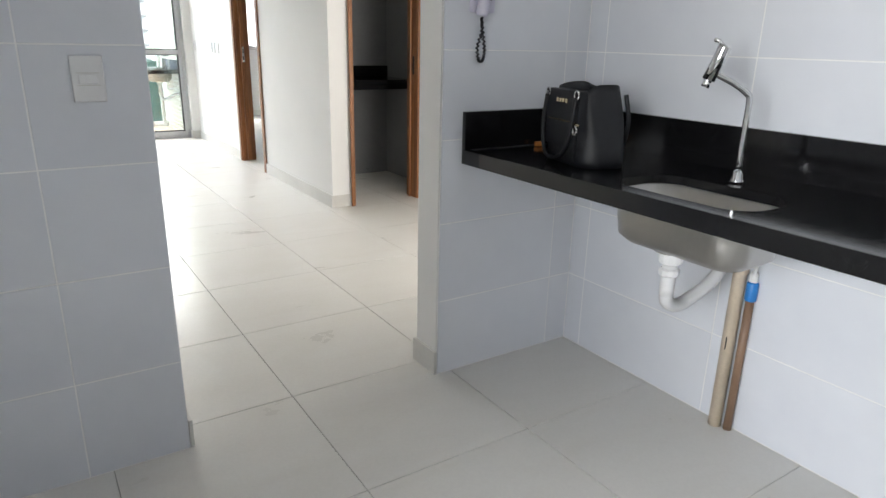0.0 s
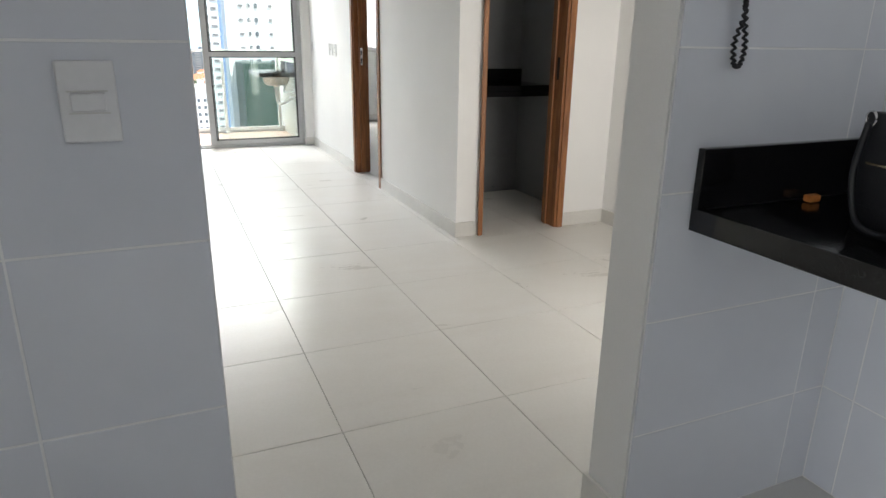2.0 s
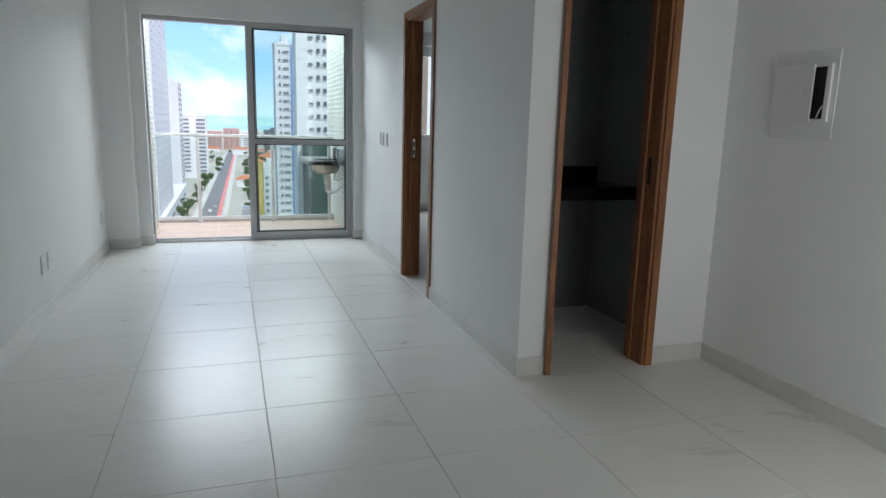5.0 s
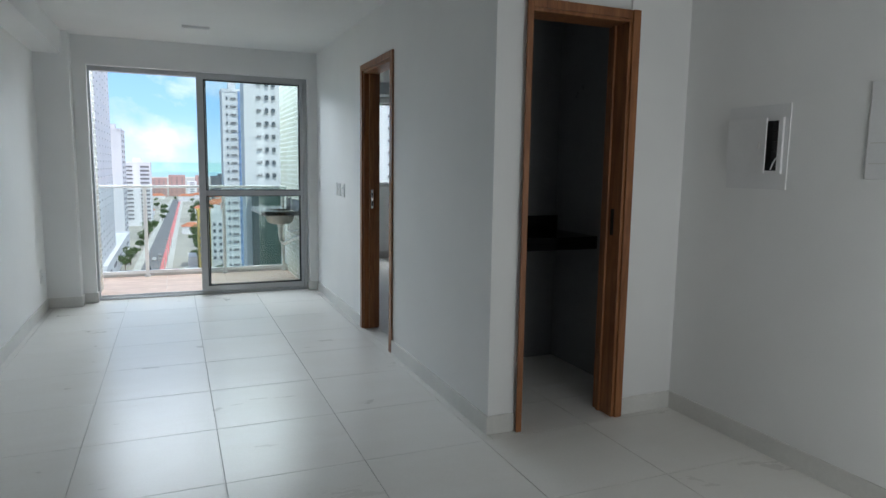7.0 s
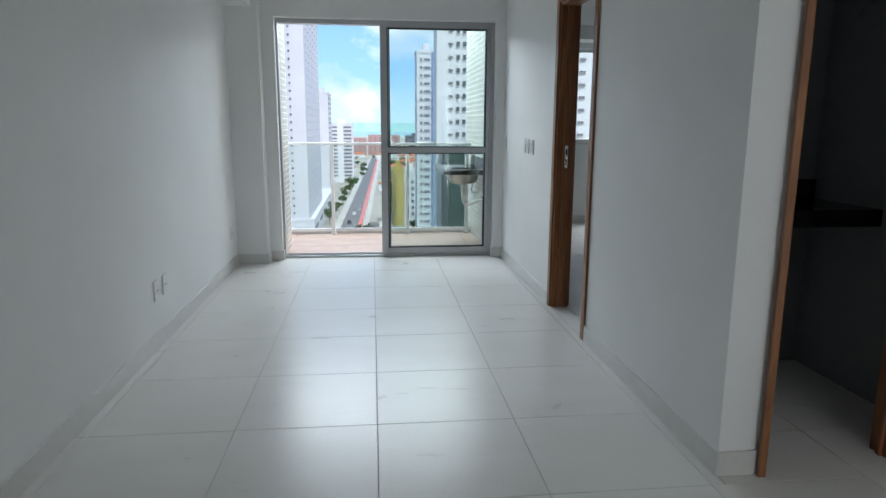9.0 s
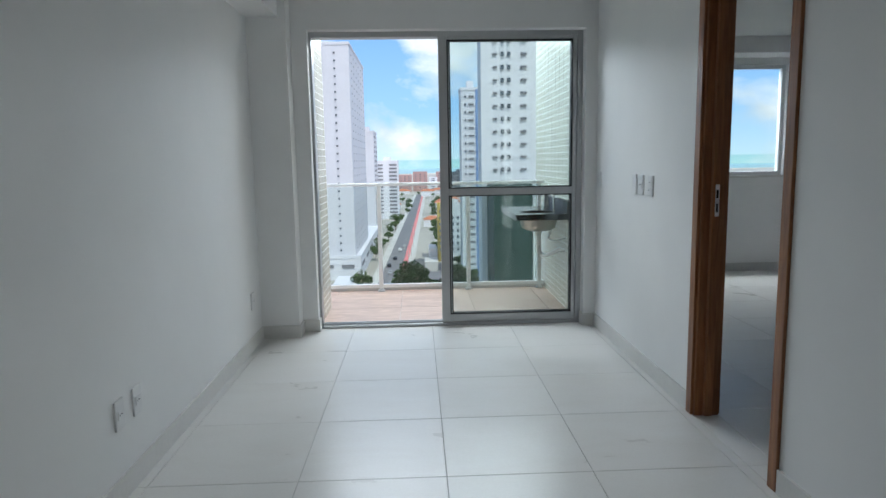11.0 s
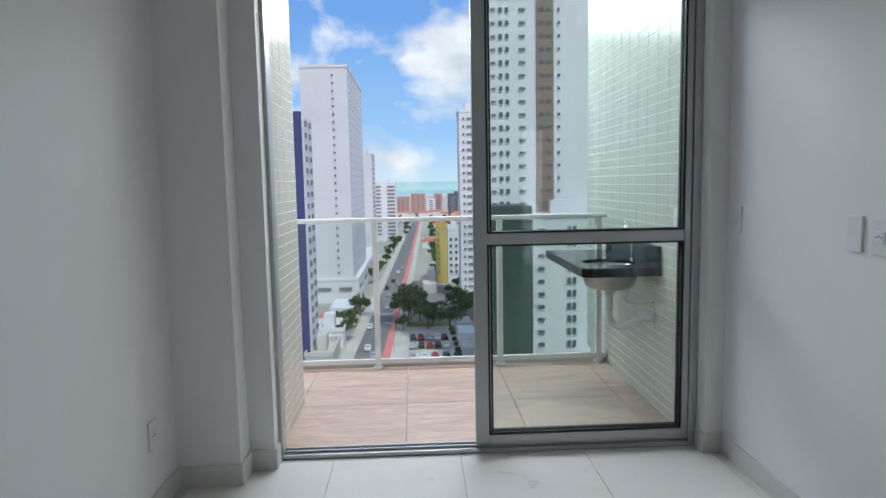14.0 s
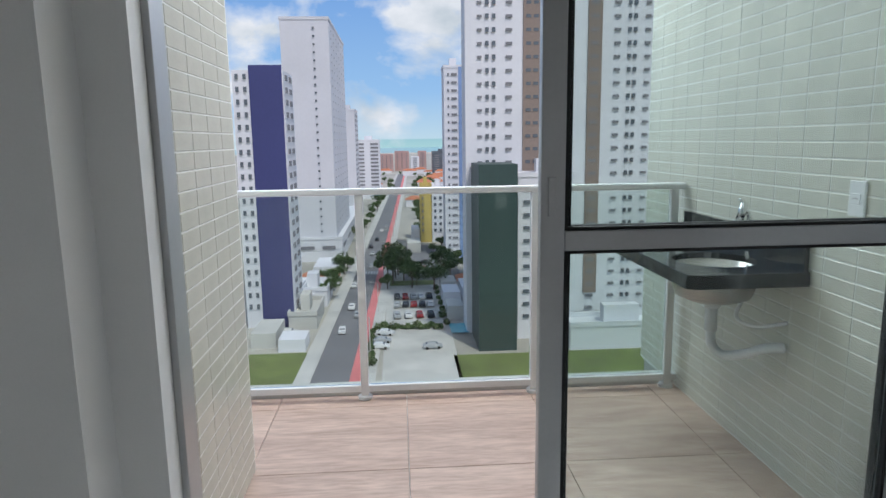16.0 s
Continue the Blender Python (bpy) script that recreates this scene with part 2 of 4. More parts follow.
M["brown_strip"] = speckled("brown_cladding", (0.26, 0.20, 0.17), 0.7, 0.08, 0.15, 0, 1.5)
M["dark_green"] = speckled("dark_green_cladding", (0.035, 0.065, 0.06), 0.5, 0.06, 0.15, 0, 1.5)
M["yellow"] = speckled("mustard_render", (0.55, 0.43, 0.14), 0.8, 0.1, 0.12, 0, 1.5)
M["pink"] = speckled("pink_render", (0.46, 0.30, 0.28), 0.8, 0.05, 0.15, 0, 1)
M["terracotta"] = speckled("terracotta_roof", (0.52, 0.20, 0.11), 0.9, 0.2, 0.2, 0, 3)
M["window_glass"] = speckled("dark_window_glass", (0.13, 0.15, 0.18), 0.15, 0.2, 0.3, 0)
M["recess_shade"] = speckled("recess_shade_grey", (0.22, 0.22, 0.24), 0.8, 0.2, 0.2, 0)
M["pale_slot"] = speckled("pale_window_slot", (0.40, 0.41, 0.44), 0.6, 0.2, 0.2, 0)
M["bark"] = speckled("bark", (0.16, 0.12, 0.09), 0.95, 1.2, 0.3, 0)
M["leaf"] = speckled("leaf", (0.10, 0.16, 0.055), 0.75, 0.5, 0.5, 0, 4)
M["pool"] = speckled("pool_water", (0.10, 0.50, 0.62), 0.1, 0.5, 0.1, 0)
for name, c in (("car_white", (0.7, 0.7, 0.7)), ("car_black", (0.03, 0.03, 0.035)), ("car_silver", (0.4, 0.41, 0.42)), ("car_red", (0.3, 0.03, 0.03))):
    M[name] = speckled(name, c, 0.25, 1, 0.06, 0)

# ---- mesh helpers ----


def add_box(bm, x0, x1, y0, y1, z0, z1, bevel=0.0):
    vs = [bm.verts.new((x, y, z)) for z in (z0, z1) for y in (y0, y1) for x in (x0, x1)]
    fs = [bm.faces.new([vs[i] for i in q]) for q in ((0, 2, 3, 1), (4, 5, 7, 6), (0, 1, 5, 4), (2, 6, 7, 3), (0, 4, 6, 2), (1, 3, 7, 5))]
    if bevel:
        es = list({e for f in fs for e in f.edges})
        bmesh.ops.bevel(bm, geom=es, offset=bevel, segments=2, affect="EDGES", profile=0.6)
    return bm


def box(x0, x1, y0, y1, z0, z1, bevel=0.0):
    return add_box(bmesh.new(), x0, x1, y0, y1, z0, z1, bevel)


def boxes(*rows, bevel=0.0):
    bm = bmesh.new()
    for r in rows:
        add_box(bm, *r, bevel=bevel)
    return bm


def lathe(profile, center=(0, 0, 0), seg=24, axis="z", bm=None):
    """Rings of (radius, height) turned round an upright axis."""
    bm = bm or bmesh.new()
    rings = []
    for r, h in profile:
        ring = []
        for i in range(seg):
            a = 2 * math.pi * i / seg
            p = (r * math.cos(a), r * math.sin(a), h)
            if axis == "y":
                p = (p[0], h, p[1])
            if axis == "x":
                p = (h, p[0], p[1])
            ring.append(bm.verts.new(Vector(center) + Vector(p)))
        rings.append(ring)
    for a, b in zip(rings, rings[1:]):
        for i in range(seg):
            bm.faces.new((a[i], a[(i + 1) % seg], b[(i + 1) % seg], b[i]))
    for ring in (rings[0], rings[-1]):
        bm.faces.new(ring)
    bmesh.ops.recalc_face_normals(bm, faces=bm.faces)
    return bm


def smooth_line(points, n=8):
    """A Catmull-Rom line through the points."""
    p = [Vector(q) for q in points]
    p = [2 * p[0] - p[1], *p, 2 * p[-1] - p[-2]]
    out = []
    for a, b, c, d in zip(p, p[1:], p[2:], p[3:]):
        for i in range(n):
            t = i / n
            out.append(0.5 * ((2 * b) + (c - a) * t + (2 * a - 5 * b + 4 * c - d) * t * t + (3 * b - a - 3 * c + d) * t ** 3))
    return out + [p[-2]]


def tube(points, radius, seg=10, bm=None, wave=0.0, waves=1):
    """A round tube along a line of points; wave makes a ribbed hose of it."""
    bm = bm or bmesh.new()
    rings, side = [], Vector((0.31, 0.52, 0.79)).normalized()
    pts = [Vector(q) for q in points]
    for i, p in enumerate(pts):
        d = (pts[min(i + 1, len(pts) - 1)] - pts[max(i - 1, 0)]).normalized()
        side = (side - side.dot(d) * d).normalized()
        up = d.cross(side)
        r = radius * (1 + (wave if i % 2 else -wave))
        rings.append([bm.verts.new(p + r * (math.cos(a) * side + math.sin(a) * up)) for a in (2 * math.pi * k / seg for k in range(seg))])
    for a, b in zip(rings, rings[1:]):
        for i in range(seg):
            bm.faces.new((a[i], a[(i + 1) % seg], b[(i + 1) % seg], b[i]))
    bm.faces.new(rings[0])
    bm.faces.new(rings[-1])
    bmesh.ops.recalc_face_normals(bm, faces=bm.faces)
    return bm


def mesh_of(name, bm, material, smooth=False):
    me = bpy.data.meshes.new(name)
    bm.to_mesh(me)
    bm.free()
    me.materials.append(M[material])
    if smooth:
        for p in me.polygons:
            p.use_smooth = True
    return me


def part(name, bm, material, parent=None, label="", smooth=False):
    ob = new(name, mesh_of(name, bm, material, smooth))
    ob.parent = parent
    if parent is not None:
        ob.matrix_parent_inverse = Matrix.Translation(-parent.matrix_basis.translation) if parent.parent is None else Matrix()
    return tagged(ob, label)


def thing(name, at, label, category, group="", kind=""):
    ob = new(name)
    ob.location = at
    ob.empty_display_size = 0.1
    return tagged(ob, label, category, group, kind)


def structure(name, bm, material, label="", category=""):
    return tagged(part(name, bm, material), label, category, kind="structure")


def shared(name, me, parent, x, y, z):
    """One more object on a mesh that alike pieces share."""
    ob = new(name, me)
    ob.parent = parent
    ob.location = (x, y, z)
    return ob


# ---- large structure ----
H = 2.47  # ceiling height
XL, XR = -1.25, 1.25  # living room walls
YB = 7.14  # inner face of the balcony wall
structure("floor", boxes((-3.1, 1.25, -4.9, 7.32, -0.25, -0.004), (1.25, 4.62, -4.9, 9.45, -0.25, -0.004)), "grout", "grey grouted screed under the floor tiles", "floor")
structure("ceiling", boxes((-3.1, 1.25, -4.9, 7.32, H, H + 0.2), (1.25, 4.62, -4.9, 9.45, H, H + 0.2)), "ceiling", "smooth white painted ceiling", "ceiling")
structure("wall_living_left", boxes((XL - 0.15, XL, 0.62, 7.32, 0, H)), "paint", "white painted living room wall", "wall")
structure("beam", box(XL, -1.03, 0.62, 6.985, 2.27, H), "paint", "white painted ceiling beam along the wall", "beam")
structure("wall_pier", box(XL, -0.978, 6.985, YB, 0, H), "paint", "white painted pier beside the balcony door", "pillar")
structure("wall_balcony_side", boxes((XL, -0.885, YB, 7.32, 0, H), (-0.885, -0.863, YB, 7.222, 0, 2.215), (1.16, XR, YB, 7.32, 0, H), (-0.885, 1.16, YB, 7.32, 2.215, H)),
          "paint", "white wall round the balcony door", "wall")
structure("wall_bedroom", boxes((XR, 1.37, 3.37, 4.625, 0, H), (XR, 1.37, 5.36, 9.3, 0, H), (XR, 1.37, 4.625, 5.36, 2.08, H)),
          "paint", "white wall with the bedroom doorway", "wall")
structure("wall_bathroom_front", boxes((XR, 1.41, 3.065, 3.2, 0, H), (XR, 1.37, 3.2, 3.37, 0, H), (2.005, 2.385, 3.05, 3.2, 0, H), (1.41, 2.005, 3.065, 3.2, 2.09, H)),
          "paint", "white wall with the bathroom doorway", "wall")
structure("wall_hall_right", box(2.385, 2.525, 0.62, 3.5, 0, H), "paint", "white hall wall with the fuse box", "wall")
# its doorway gap is unseen, added for the entrance lamp
structure("wall_kitchen_right_end", boxes((0.535, 1.42, 0.482, 0.62, 0, H), (2.22, 2.525, 0.482, 0.62, 0, H), (1.42, 2.22, 0.482, 0.62, 2.1, H)), "paint", "white end wall between kitchen and hall", "wall")
structure("wall_kitchen_left_end", box(-2.2, -0.38, 0.482, 0.62, 0, H), "paint", "white wall end beside the kitchen opening", "wall")
structure("wall_kitchen_right", box(1.212, 1.36, -4.60, 0.482, 0, H), "paint", "kitchen wall behind the tiles", "wall")
# unseen wall, added to keep the service lamp off the left tiles
structure("wall_kitchen_left", boxes((-1.10, -0.95, -0.75, 0.482, 0, H), (-3.1, -1.10, -0.75, -0.60, 0, H)), "paint", "unseen white wall shading the left kitchen tiles", "wall")
# unseen back wall, set far off to weaken bounced light
structure("wall_kitchen_back", box(-3.1, 1.36, -4.75, -4.60, 0, H), "paint", "unseen white back wall set deep to cut bounced light", "wall")
# unseen wall with an assumed opening for the service lamp
structure("wall_service_window", boxes((-3.1, -2.98, -4.60, -2.7, 0, H), (-3.1, -2.98, -1.0, -0.75, 0, H), (-3.1, -2.98, -2.7, -1.0, 0, 0.9), (-3.1, -2.98, -2.7, -1.0, 2.2, H)),
          "paint", "unseen white wall with an assumed window opening", "wall")
# unseen corridor, added round the assumed entrance
structure("wall_corridor", boxes((1.36, 1.42, -0.6, 0.482, 0, H), (2.385, 2.525, -0.6, 0.482, 0, H), (1.36, 2.525, -0.75, -0.6, 0, H)), "paint", "unseen white corridor wall outside an assumed entrance", "wall")
structure("wall_bathroom", boxes((2.315, 2.385, 3.2, 4.27, 0, H), (1.37, 2.315, 4.17, 4.27, 0, H)), "shaded_bath_tile", "bathroom wall tiles in a grey darkened for shade", "wall")
structure("wall_bedroom_far", boxes((1.37, 2.45, 9.3, 9.45, 0, H), (3.92, 4.48, 9.3, 9.45, 0, H), (2.45, 3.92, 9.3, 9.45, 0, 1.06), (2.45, 3.92, 9.3, 9.45, 2.24, H)),
          "paint", "white bedroom wall with a window", "wall")
structure("wall_bedroom_right", box(4.48, 4.62, 3.3, 9.45, 0, H), "paint", "white bedroom wall", "wall")
structure("wall_bedroom_near", boxes((2.525, 4.48, 3.37, 3.5, 0, H), (1.37, 2.385, 4.27, 4.38, 0, H), (2.385, 2.525, 3.5, 4.38, 0, H)), "paint", "white bedroom wall", "wall")
structure("bedroom_beam", box(1.37, 4.48, 8.95, 9.3, 2.31, H), "paint", "white beam over the bedroom window", "beam")

# baseboards: each run is a low porcelain strip
BASE = [("baseboard_living_left", (XL, XL + 0.012, 0.62, 6.973)), ("baseboard_pier", (XL, -0.966, 6.973, 6.985)),
        ("baseboard_pier_side", (-0.978, -0.966, 6.985, 7.128)), ("baseboard_window_left", (-0.978, -0.863, 7.128, YB)),
        ("baseboard_window_right", (1.16, 1.238, 7.128, YB)), ("baseboard_reveal_right", (1.148, 1.16, 7.128, 7.22)),
        ("baseboard_reveal_left", (-0.863, -0.851, 7.128, 7.22)),
        ("baseboard_bedroom_door_far", (1.238, XR, 5.405, YB)), ("baseboard_bedroom_door_near", (1.238, XR, 3.053, 4.58)),
        ("baseboard_bath_left", (XR, 1.395, 3.053, 3.065)), ("baseboard_bath_right", (2.035, 2.385, 3.038, 3.05)),
        ("baseboard_hall", (2.373, 2.385, 0.632, 3.038)), ("baseboard_kitchen_end", (0.523, 0.535, 0.47, 0.632)),
        ("baseboard_hall_near", (0.535, 1.42, 0.62, 0.632)), ("baseboard_left_end", (-0.38, -0.368, 0.47, 0.632)),
        ("baseboard_living_near", (XL + 0.012, -0.38, 0.62, 0.632)),
        ("baseboard_bed_far", (1.37, 4.468, 9.288, 9.3)), ("baseboard_bed_right", (4.468, 4.48, 3.5, 9.288)),
        ("baseboard_bed_left", (1.37, 1.382, 5.45, 9.288))]
for name, (a, b, c, d) in BASE:
    structure(name, box(a, b, c, d, 0, 0.095, 0.002), "base", "pale porcelain baseboard", "baseboard")

# ---- sliding door to the balcony ----
door = tagged(thing("door_1", (0.13, 7.27, 0), "half-open aluminium sliding glass door to the balcony", "sliding door"), kind="structure")
frame_y = (7.225, 7.32)
for nm, b in (("jamb", (-0.885, -0.845, *frame_y, 0, 2.215)), ("jamb", (1.12, 1.16, *frame_y, 0, 2.215)),
              ("head", (-0.845, 1.12, *frame_y, 2.175, 2.215)), ("sill_track", (-0.845, 1.12, *frame_y, 0.0, 0.022))):
    part(nm, box(*b, 0.003), "alu", door)
for y in (7.252, 7.29):
    part("track_rail", box(-0.845, 1.12, y - 0.004, y + 0.004, 0.022, 0.034), "alu", door)


def sash(x0, x1, y):
    """A sliding sash with a middle rail: stiles, rails, gaskets and two panes."""
    t0, t1 = y - 0.017, y + 0.017
    st, sr, z0, zm, z1 = 0.064, 0.03, 0.034, 1.035, 2.19
    s = part("sash", box(x0, x0 + st, t0, t1, z0, z1, 0.004), "alu", door, "aluminium sash with two panes")
    part("stile", box(x1 - sr, x1, t0, t1, z0, z1, 0.004), "alu", s)
    part("bottom_rail", box(x0 + st, x1 - sr, t0, t1, z0, z0 + 0.05, 0.003), "alu", s)
    part("top_rail", box(x0 + st, x1 - sr, t0, t1, z1 - 0.034, z1, 0.003), "alu", s)
    part("middle_rail", box(x0 + st, x1 - sr, t0, t1, zm - 0.026, zm + 0.026, 0.003), "alu", s)
    for a, b in ((z0 + 0.05, zm - 0.026), (zm + 0.026, z1 - 0.034)):
        g = 0.009
        part("gasket", boxes((x0 + st, x0 + st + g, t0 + 0.006, t1 - 0.006, a, b), (x1 - sr - g, x1 - sr, t0 + 0.006, t1 - 0.006, a, b),
                             (x0 + st + g, x1 - sr - g, t0 + 0.006, t1 - 0.006, a, a + g), (x0 + st + g, x1 - sr - g, t0 + 0.006, t1 - 0.006, b - g, b)), "rubber", s)
        p = part("pane", box(x0 + st + g, x1 - sr - g, y - 0.003, y + 0.003, a + g, b - g), "glass", s)
        p.visible_shadow = False
    return s


sash(0.08, 1.118, 7.252)
sash(0.098, 1.118, 7.2895)
part("latch", boxes((0.098, 0.118, 7.226, 7.235, 1.10, 1.20), bevel=0.002), "alu", door)

# ---- wooden door frames ----


def door_frame_x(name, label, x0, x1, y0, y1, top, reach, casing):
    """A lining with casings round an opening in a wall whose face looks to -x."""
    d = tagged(thing(name, (x0, (y0 + y1) / 2, 0), label, "door"), kind="structure")
    part("lining", box(x0, x1, y0, y0 + 0.03, 0, top - 0.03, 0.002), "door_wood", d)
    part("lining", box(x0, x1, y1 - 0.03, y1, 0, top - 0.03, 0.002), "door_wood", d)
    part("head_lining", box(x0, x1, y0, y1, top - 0.03, top, 0.002), "door_wood", d)
    for side, (a, b) in (("front", (x0 - reach, x0)), ("rear", (x1, x1 + reach))):
        part("casing", box(a, b, y0 - casing, y0 + 0.012, 0, top + casing - 0.01, 0.003), "door_wood", d)
        part("casing", box(a, b, y1 - 0.012, y1 + casing, 0, top + casing - 0.01, 0.003), "door_wood", d)
        part("head_casing", box(a, b, y0 + 0.012, y1 - 0.012, top - 0.012, top + casing - 0.01, 0.003), "door_wood", d)
    return d


bed_door = door_frame_x("door_2", "dark wooden bedroom door lining with an open sliding leaf", XR, 1.37, 4.627, 5.358, 2.078, 0.014, 0.045)
# edge of the leaf that slides into the wall, with its recessed pull
leaf = part("leaf", box(1.288, 1.326, 5.30, 5.326, 0.008, 2.045, 0.002), "door_wood", bed_door, "edge of a dark wooden sliding leaf")
part("latch_plate", boxes((1.297, 1.317, 5.2965, 5.30, 0.99, 1.14), bevel=0.001), "chrome", leaf, "chrome latch plate")
for z in (1.01, 1.075):
    part("latch_slot", box(1.302, 1.312, 5.2955, 5.2965, z, z + 0.04), "dark", leaf)

bath_door = tagged(thing("door_3", (1.715, 3.12, 0), "brown wooden bathroom door lining, standing open", "door"), kind="structure")
for nm, b in (("lining", (1.412, 1.432, 3.042, 3.198, 0, 2.06)), ("lining", (1.975, 2.003, 3.032, 3.198, 0, 2.06)),
              ("head_lining", (1.412, 2.003, 3.042, 3.198, 2.06, 2.088)),
              ("casing", (1.395, 1.424, 3.03, 3.044, 0, 2.118)), ("casing", (1.991, 2.035, 3.018, 3.034, 0, 2.118)),
              ("head_casing", (1.424, 1.991, 3.03, 3.044, 2.075, 2.118)),
              ("stop", (1.432, 1.442, 3.13, 3.155, 0, 2.06)), ("stop", (1.963, 1.975, 3.13, 3.155, 0, 2.06))):
    part(nm, box(*b, 0.003), "door_wood", bath_door)
part("strike_plate", box(1.9725, 1.975, 3.085, 3.11, 0.98, 1.12), "dark", bath_door)

# ---- bathroom ----
basin_top = thing("washbasin_counter", (1.9, 4.0, 0), "black granite washbasin counter on the bathroom wall", "counter")
part("top", box(1.372, 2.313, 3.68, 4.168, 0.865, 0.905, 0.004), "granite", basin_top)
part("backsplash", box(1.372, 2.313, 4.148, 4.168, 0.905, 1.005, 0.003), "granite", basin_top)
part("apron", box(1.372, 2.313, 3.68, 3.70, 0.825, 0.865, 0.003), "granite", basin_top)

# ---- bedroom window ----
win = tagged(thing("window_1", (3.18, 9.37, 1.06), "white aluminium bedroom window", "window"), kind="structure")
for b in ((2.45, 2.49, 9.34, 9.40, 1.06, 2.24), (3.88, 3.92, 9.34, 9.40, 1.06, 2.24), (2.49, 3.88, 9.34, 9.40, 2.20, 2.24), (2.49, 3.88, 9.34, 9.40, 1.06, 1.10), (3.165, 3.205, 9.35, 9.39, 1.10, 2.20)):
    part("window_frame", box(*b, 0.003), "white_alu", win)
for a, b in ((2.49, 3.165), (3.205, 3.88)):
    part("pane", box(a, b, 9.367, 9.373, 1.10, 2.20), "glass", win).visible_shadow = False
part("window_sill", box(2.43, 3.94, 9.27, 9.34, 1.035, 1.06, 0.003), "base", win)

# ---- wall plates ----


def wall_plate(x, y, z, side, face, label, kind, w=0.074, h=0.116):
    """A plate on a wall: side 'x+' looks to +x, 'x-' to -x, 'y-' to -y. face: sockets, a rocker or a blank."""
    p = thing("wall_plate", (x, y, z), label, kind)
    turn = {"x+": 90, "x-": -90, "y-": 0}[side]
    m = pose(0, 0, 0, 0, 0, turn)

    def put(name, bm, mat, parent, lab=""):
        bmesh.ops.transform(bm, matrix=m, verts=bm.verts)
        ob = new(name, mesh_of(name, bm, mat))
        ob.parent = parent
        return tagged(ob, lab)

    body = put("plate", box(-w / 2, w / 2, -0.009, 0, -h / 2, h / 2, 0.003), "plastic", p)
    if face == "rocker":
        put("rocker", box(-0.022, 0.022, -0.014, -0.009, -0.012, 0.012, 0.002), "plastic", body)
        for dz in (-0.015, 0.015):
            put("surround", box(-0.026, 0.026, -0.0105, -0.009, dz - 0.0012, dz + 0.0012), "base", body)
    if face == "socket":
        put("insert", box(-0.021, 0.021, -0.012, -0.009, -0.018, 0.018, 0.002), "plastic", body)
        for k in (-0.01, 0, 0.01):
            # solid discs, coloured near-black for the shade inside the holes
            put("hole", lathe([(0.0026, -0.0128), (0.0026, -0.012)], (k, 0, 0.003 if k == 0 else 0), 8, "y"), "dark", body)
    if face == "double":
        for dz in (-0.022, 0.022):
            put("insert", box(-0.02, 0.02, -0.012, -0.009, dz - 0.016, dz + 0.016, 0.002), "plastic", body)
            for k in (-0.01, 0.01):
                put("hole", lathe([(0.003, -0.0128), (0.003, -0.012)], (k, 0, dz), 8, "y"), "dark", body)
    return p


wall_plate(XL, 4.725, 0.335, "x+", "socket", "white wall socket plate low on the wall", "wall socket")
wall_plate(XL, 4.88, 0.335, "x+", "socket", "white wall socket plate low on the wall", "wall socket")
wall_plate(XL, 6.74, 0.335, "x+", "socket", "white wall socket plate beside the pier", "wall socket")
wall_plate(XR, 6.275, 1.113, "x-", "blank", "blank white wall plate beside two others", "wall plate")
wall_plate(XR, 6.155, 1.11, "x-", "socket", "white aerial socket plate between two others", "wall socket")
wall_plate(XR, 6.0, 1.107, "x-", "double", "white double socket plate by the bedroom door", "wall socket")
wall_plate(XR, 7.045, 1.118, "x-", "rocker", "white light switch beside the balcony door", "light switch")
wall_plate(4.48, 8.9, 0.33, "x-", "socket", "white wall socket plate in the bedroom", "wall socket")
wall_plate(-0.522, 0.470, 1.126, "y-", "rocker", "white light switch on the kitchen tiles", "light switch", 0.074, 0.112)

# fuse box: raised frame, door ajar, a black panel for the shade inside
fuse = thing("fuse_box", (2.385, 2.57, 1.43), "white metal fuse box with its door ajar", "fuse box")
part("back_plate", box(2.379, 2.385, 2.40, 2.74, 1.245, 1.63, 0.002), "plastic", fuse)
part("rim", boxes((2.367, 2.379, 2.425, 2.73, 1.318, 1.330), (2.367, 2.379, 2.425, 2.73, 1.556, 1.568), (2.367, 2.379, 2.425, 2.447, 1.330, 1.556), (2.367, 2.379, 2.718, 2.73, 1.330, 1.556)), "plastic", fuse)
part("cavity", box(2.3755, 2.379, 2.447, 2.718, 1.330, 1.556), "dark", fuse)
for i in range(4):
    part("breaker", box(2.369, 2.3755, 2.452, 2.478, 1.385 + i * 0.042, 1.42 + i * 0.042, 0.002), "cord", fuse)
part("loose_wire", tube(smooth_line([(2.372, 2.452, 1.39), (2.370, 2.466, 1.365), (2.372, 2.48, 1.335)], 5), 0.003, 6), "plastic", fuse)
bm = bmesh.new()
lo, hi = [[bm.verts.new((x, y, z)) for x, y in ((2.367, 2.728), (2.349, 2.492), (2.342, 2.492), (2.360, 2.728))] for z in (1.318, 1.568)]
bm.faces.new(lo[::-1])
bm.faces.new(hi)
for k in range(4):
    bm.faces.new((lo[k], lo[(k + 1) % 4], hi[(k + 1) % 4], hi[k]))
bmesh.ops.recalc_face_normals(bm, faces=bm.faces)
fdoor = part("fuse_door", bm, "plastic", fuse)
part("latch", boxes((2.3425, 2.347, 2.515, 2.521, 1.43, 1.46), (2.3425, 2.347, 2.526, 2.532, 1.43, 1.46)), "base", fdoor)

plate2 = thing("intercom_plate", (2.385, 1.945, 1.485), "white blank panel on the hall wall", "wall panel")
part("panel", boxes((2.373, 2.385, 1.85, 2.04, 1.30, 1.68), bevel=0.003), "plastic", plate2)
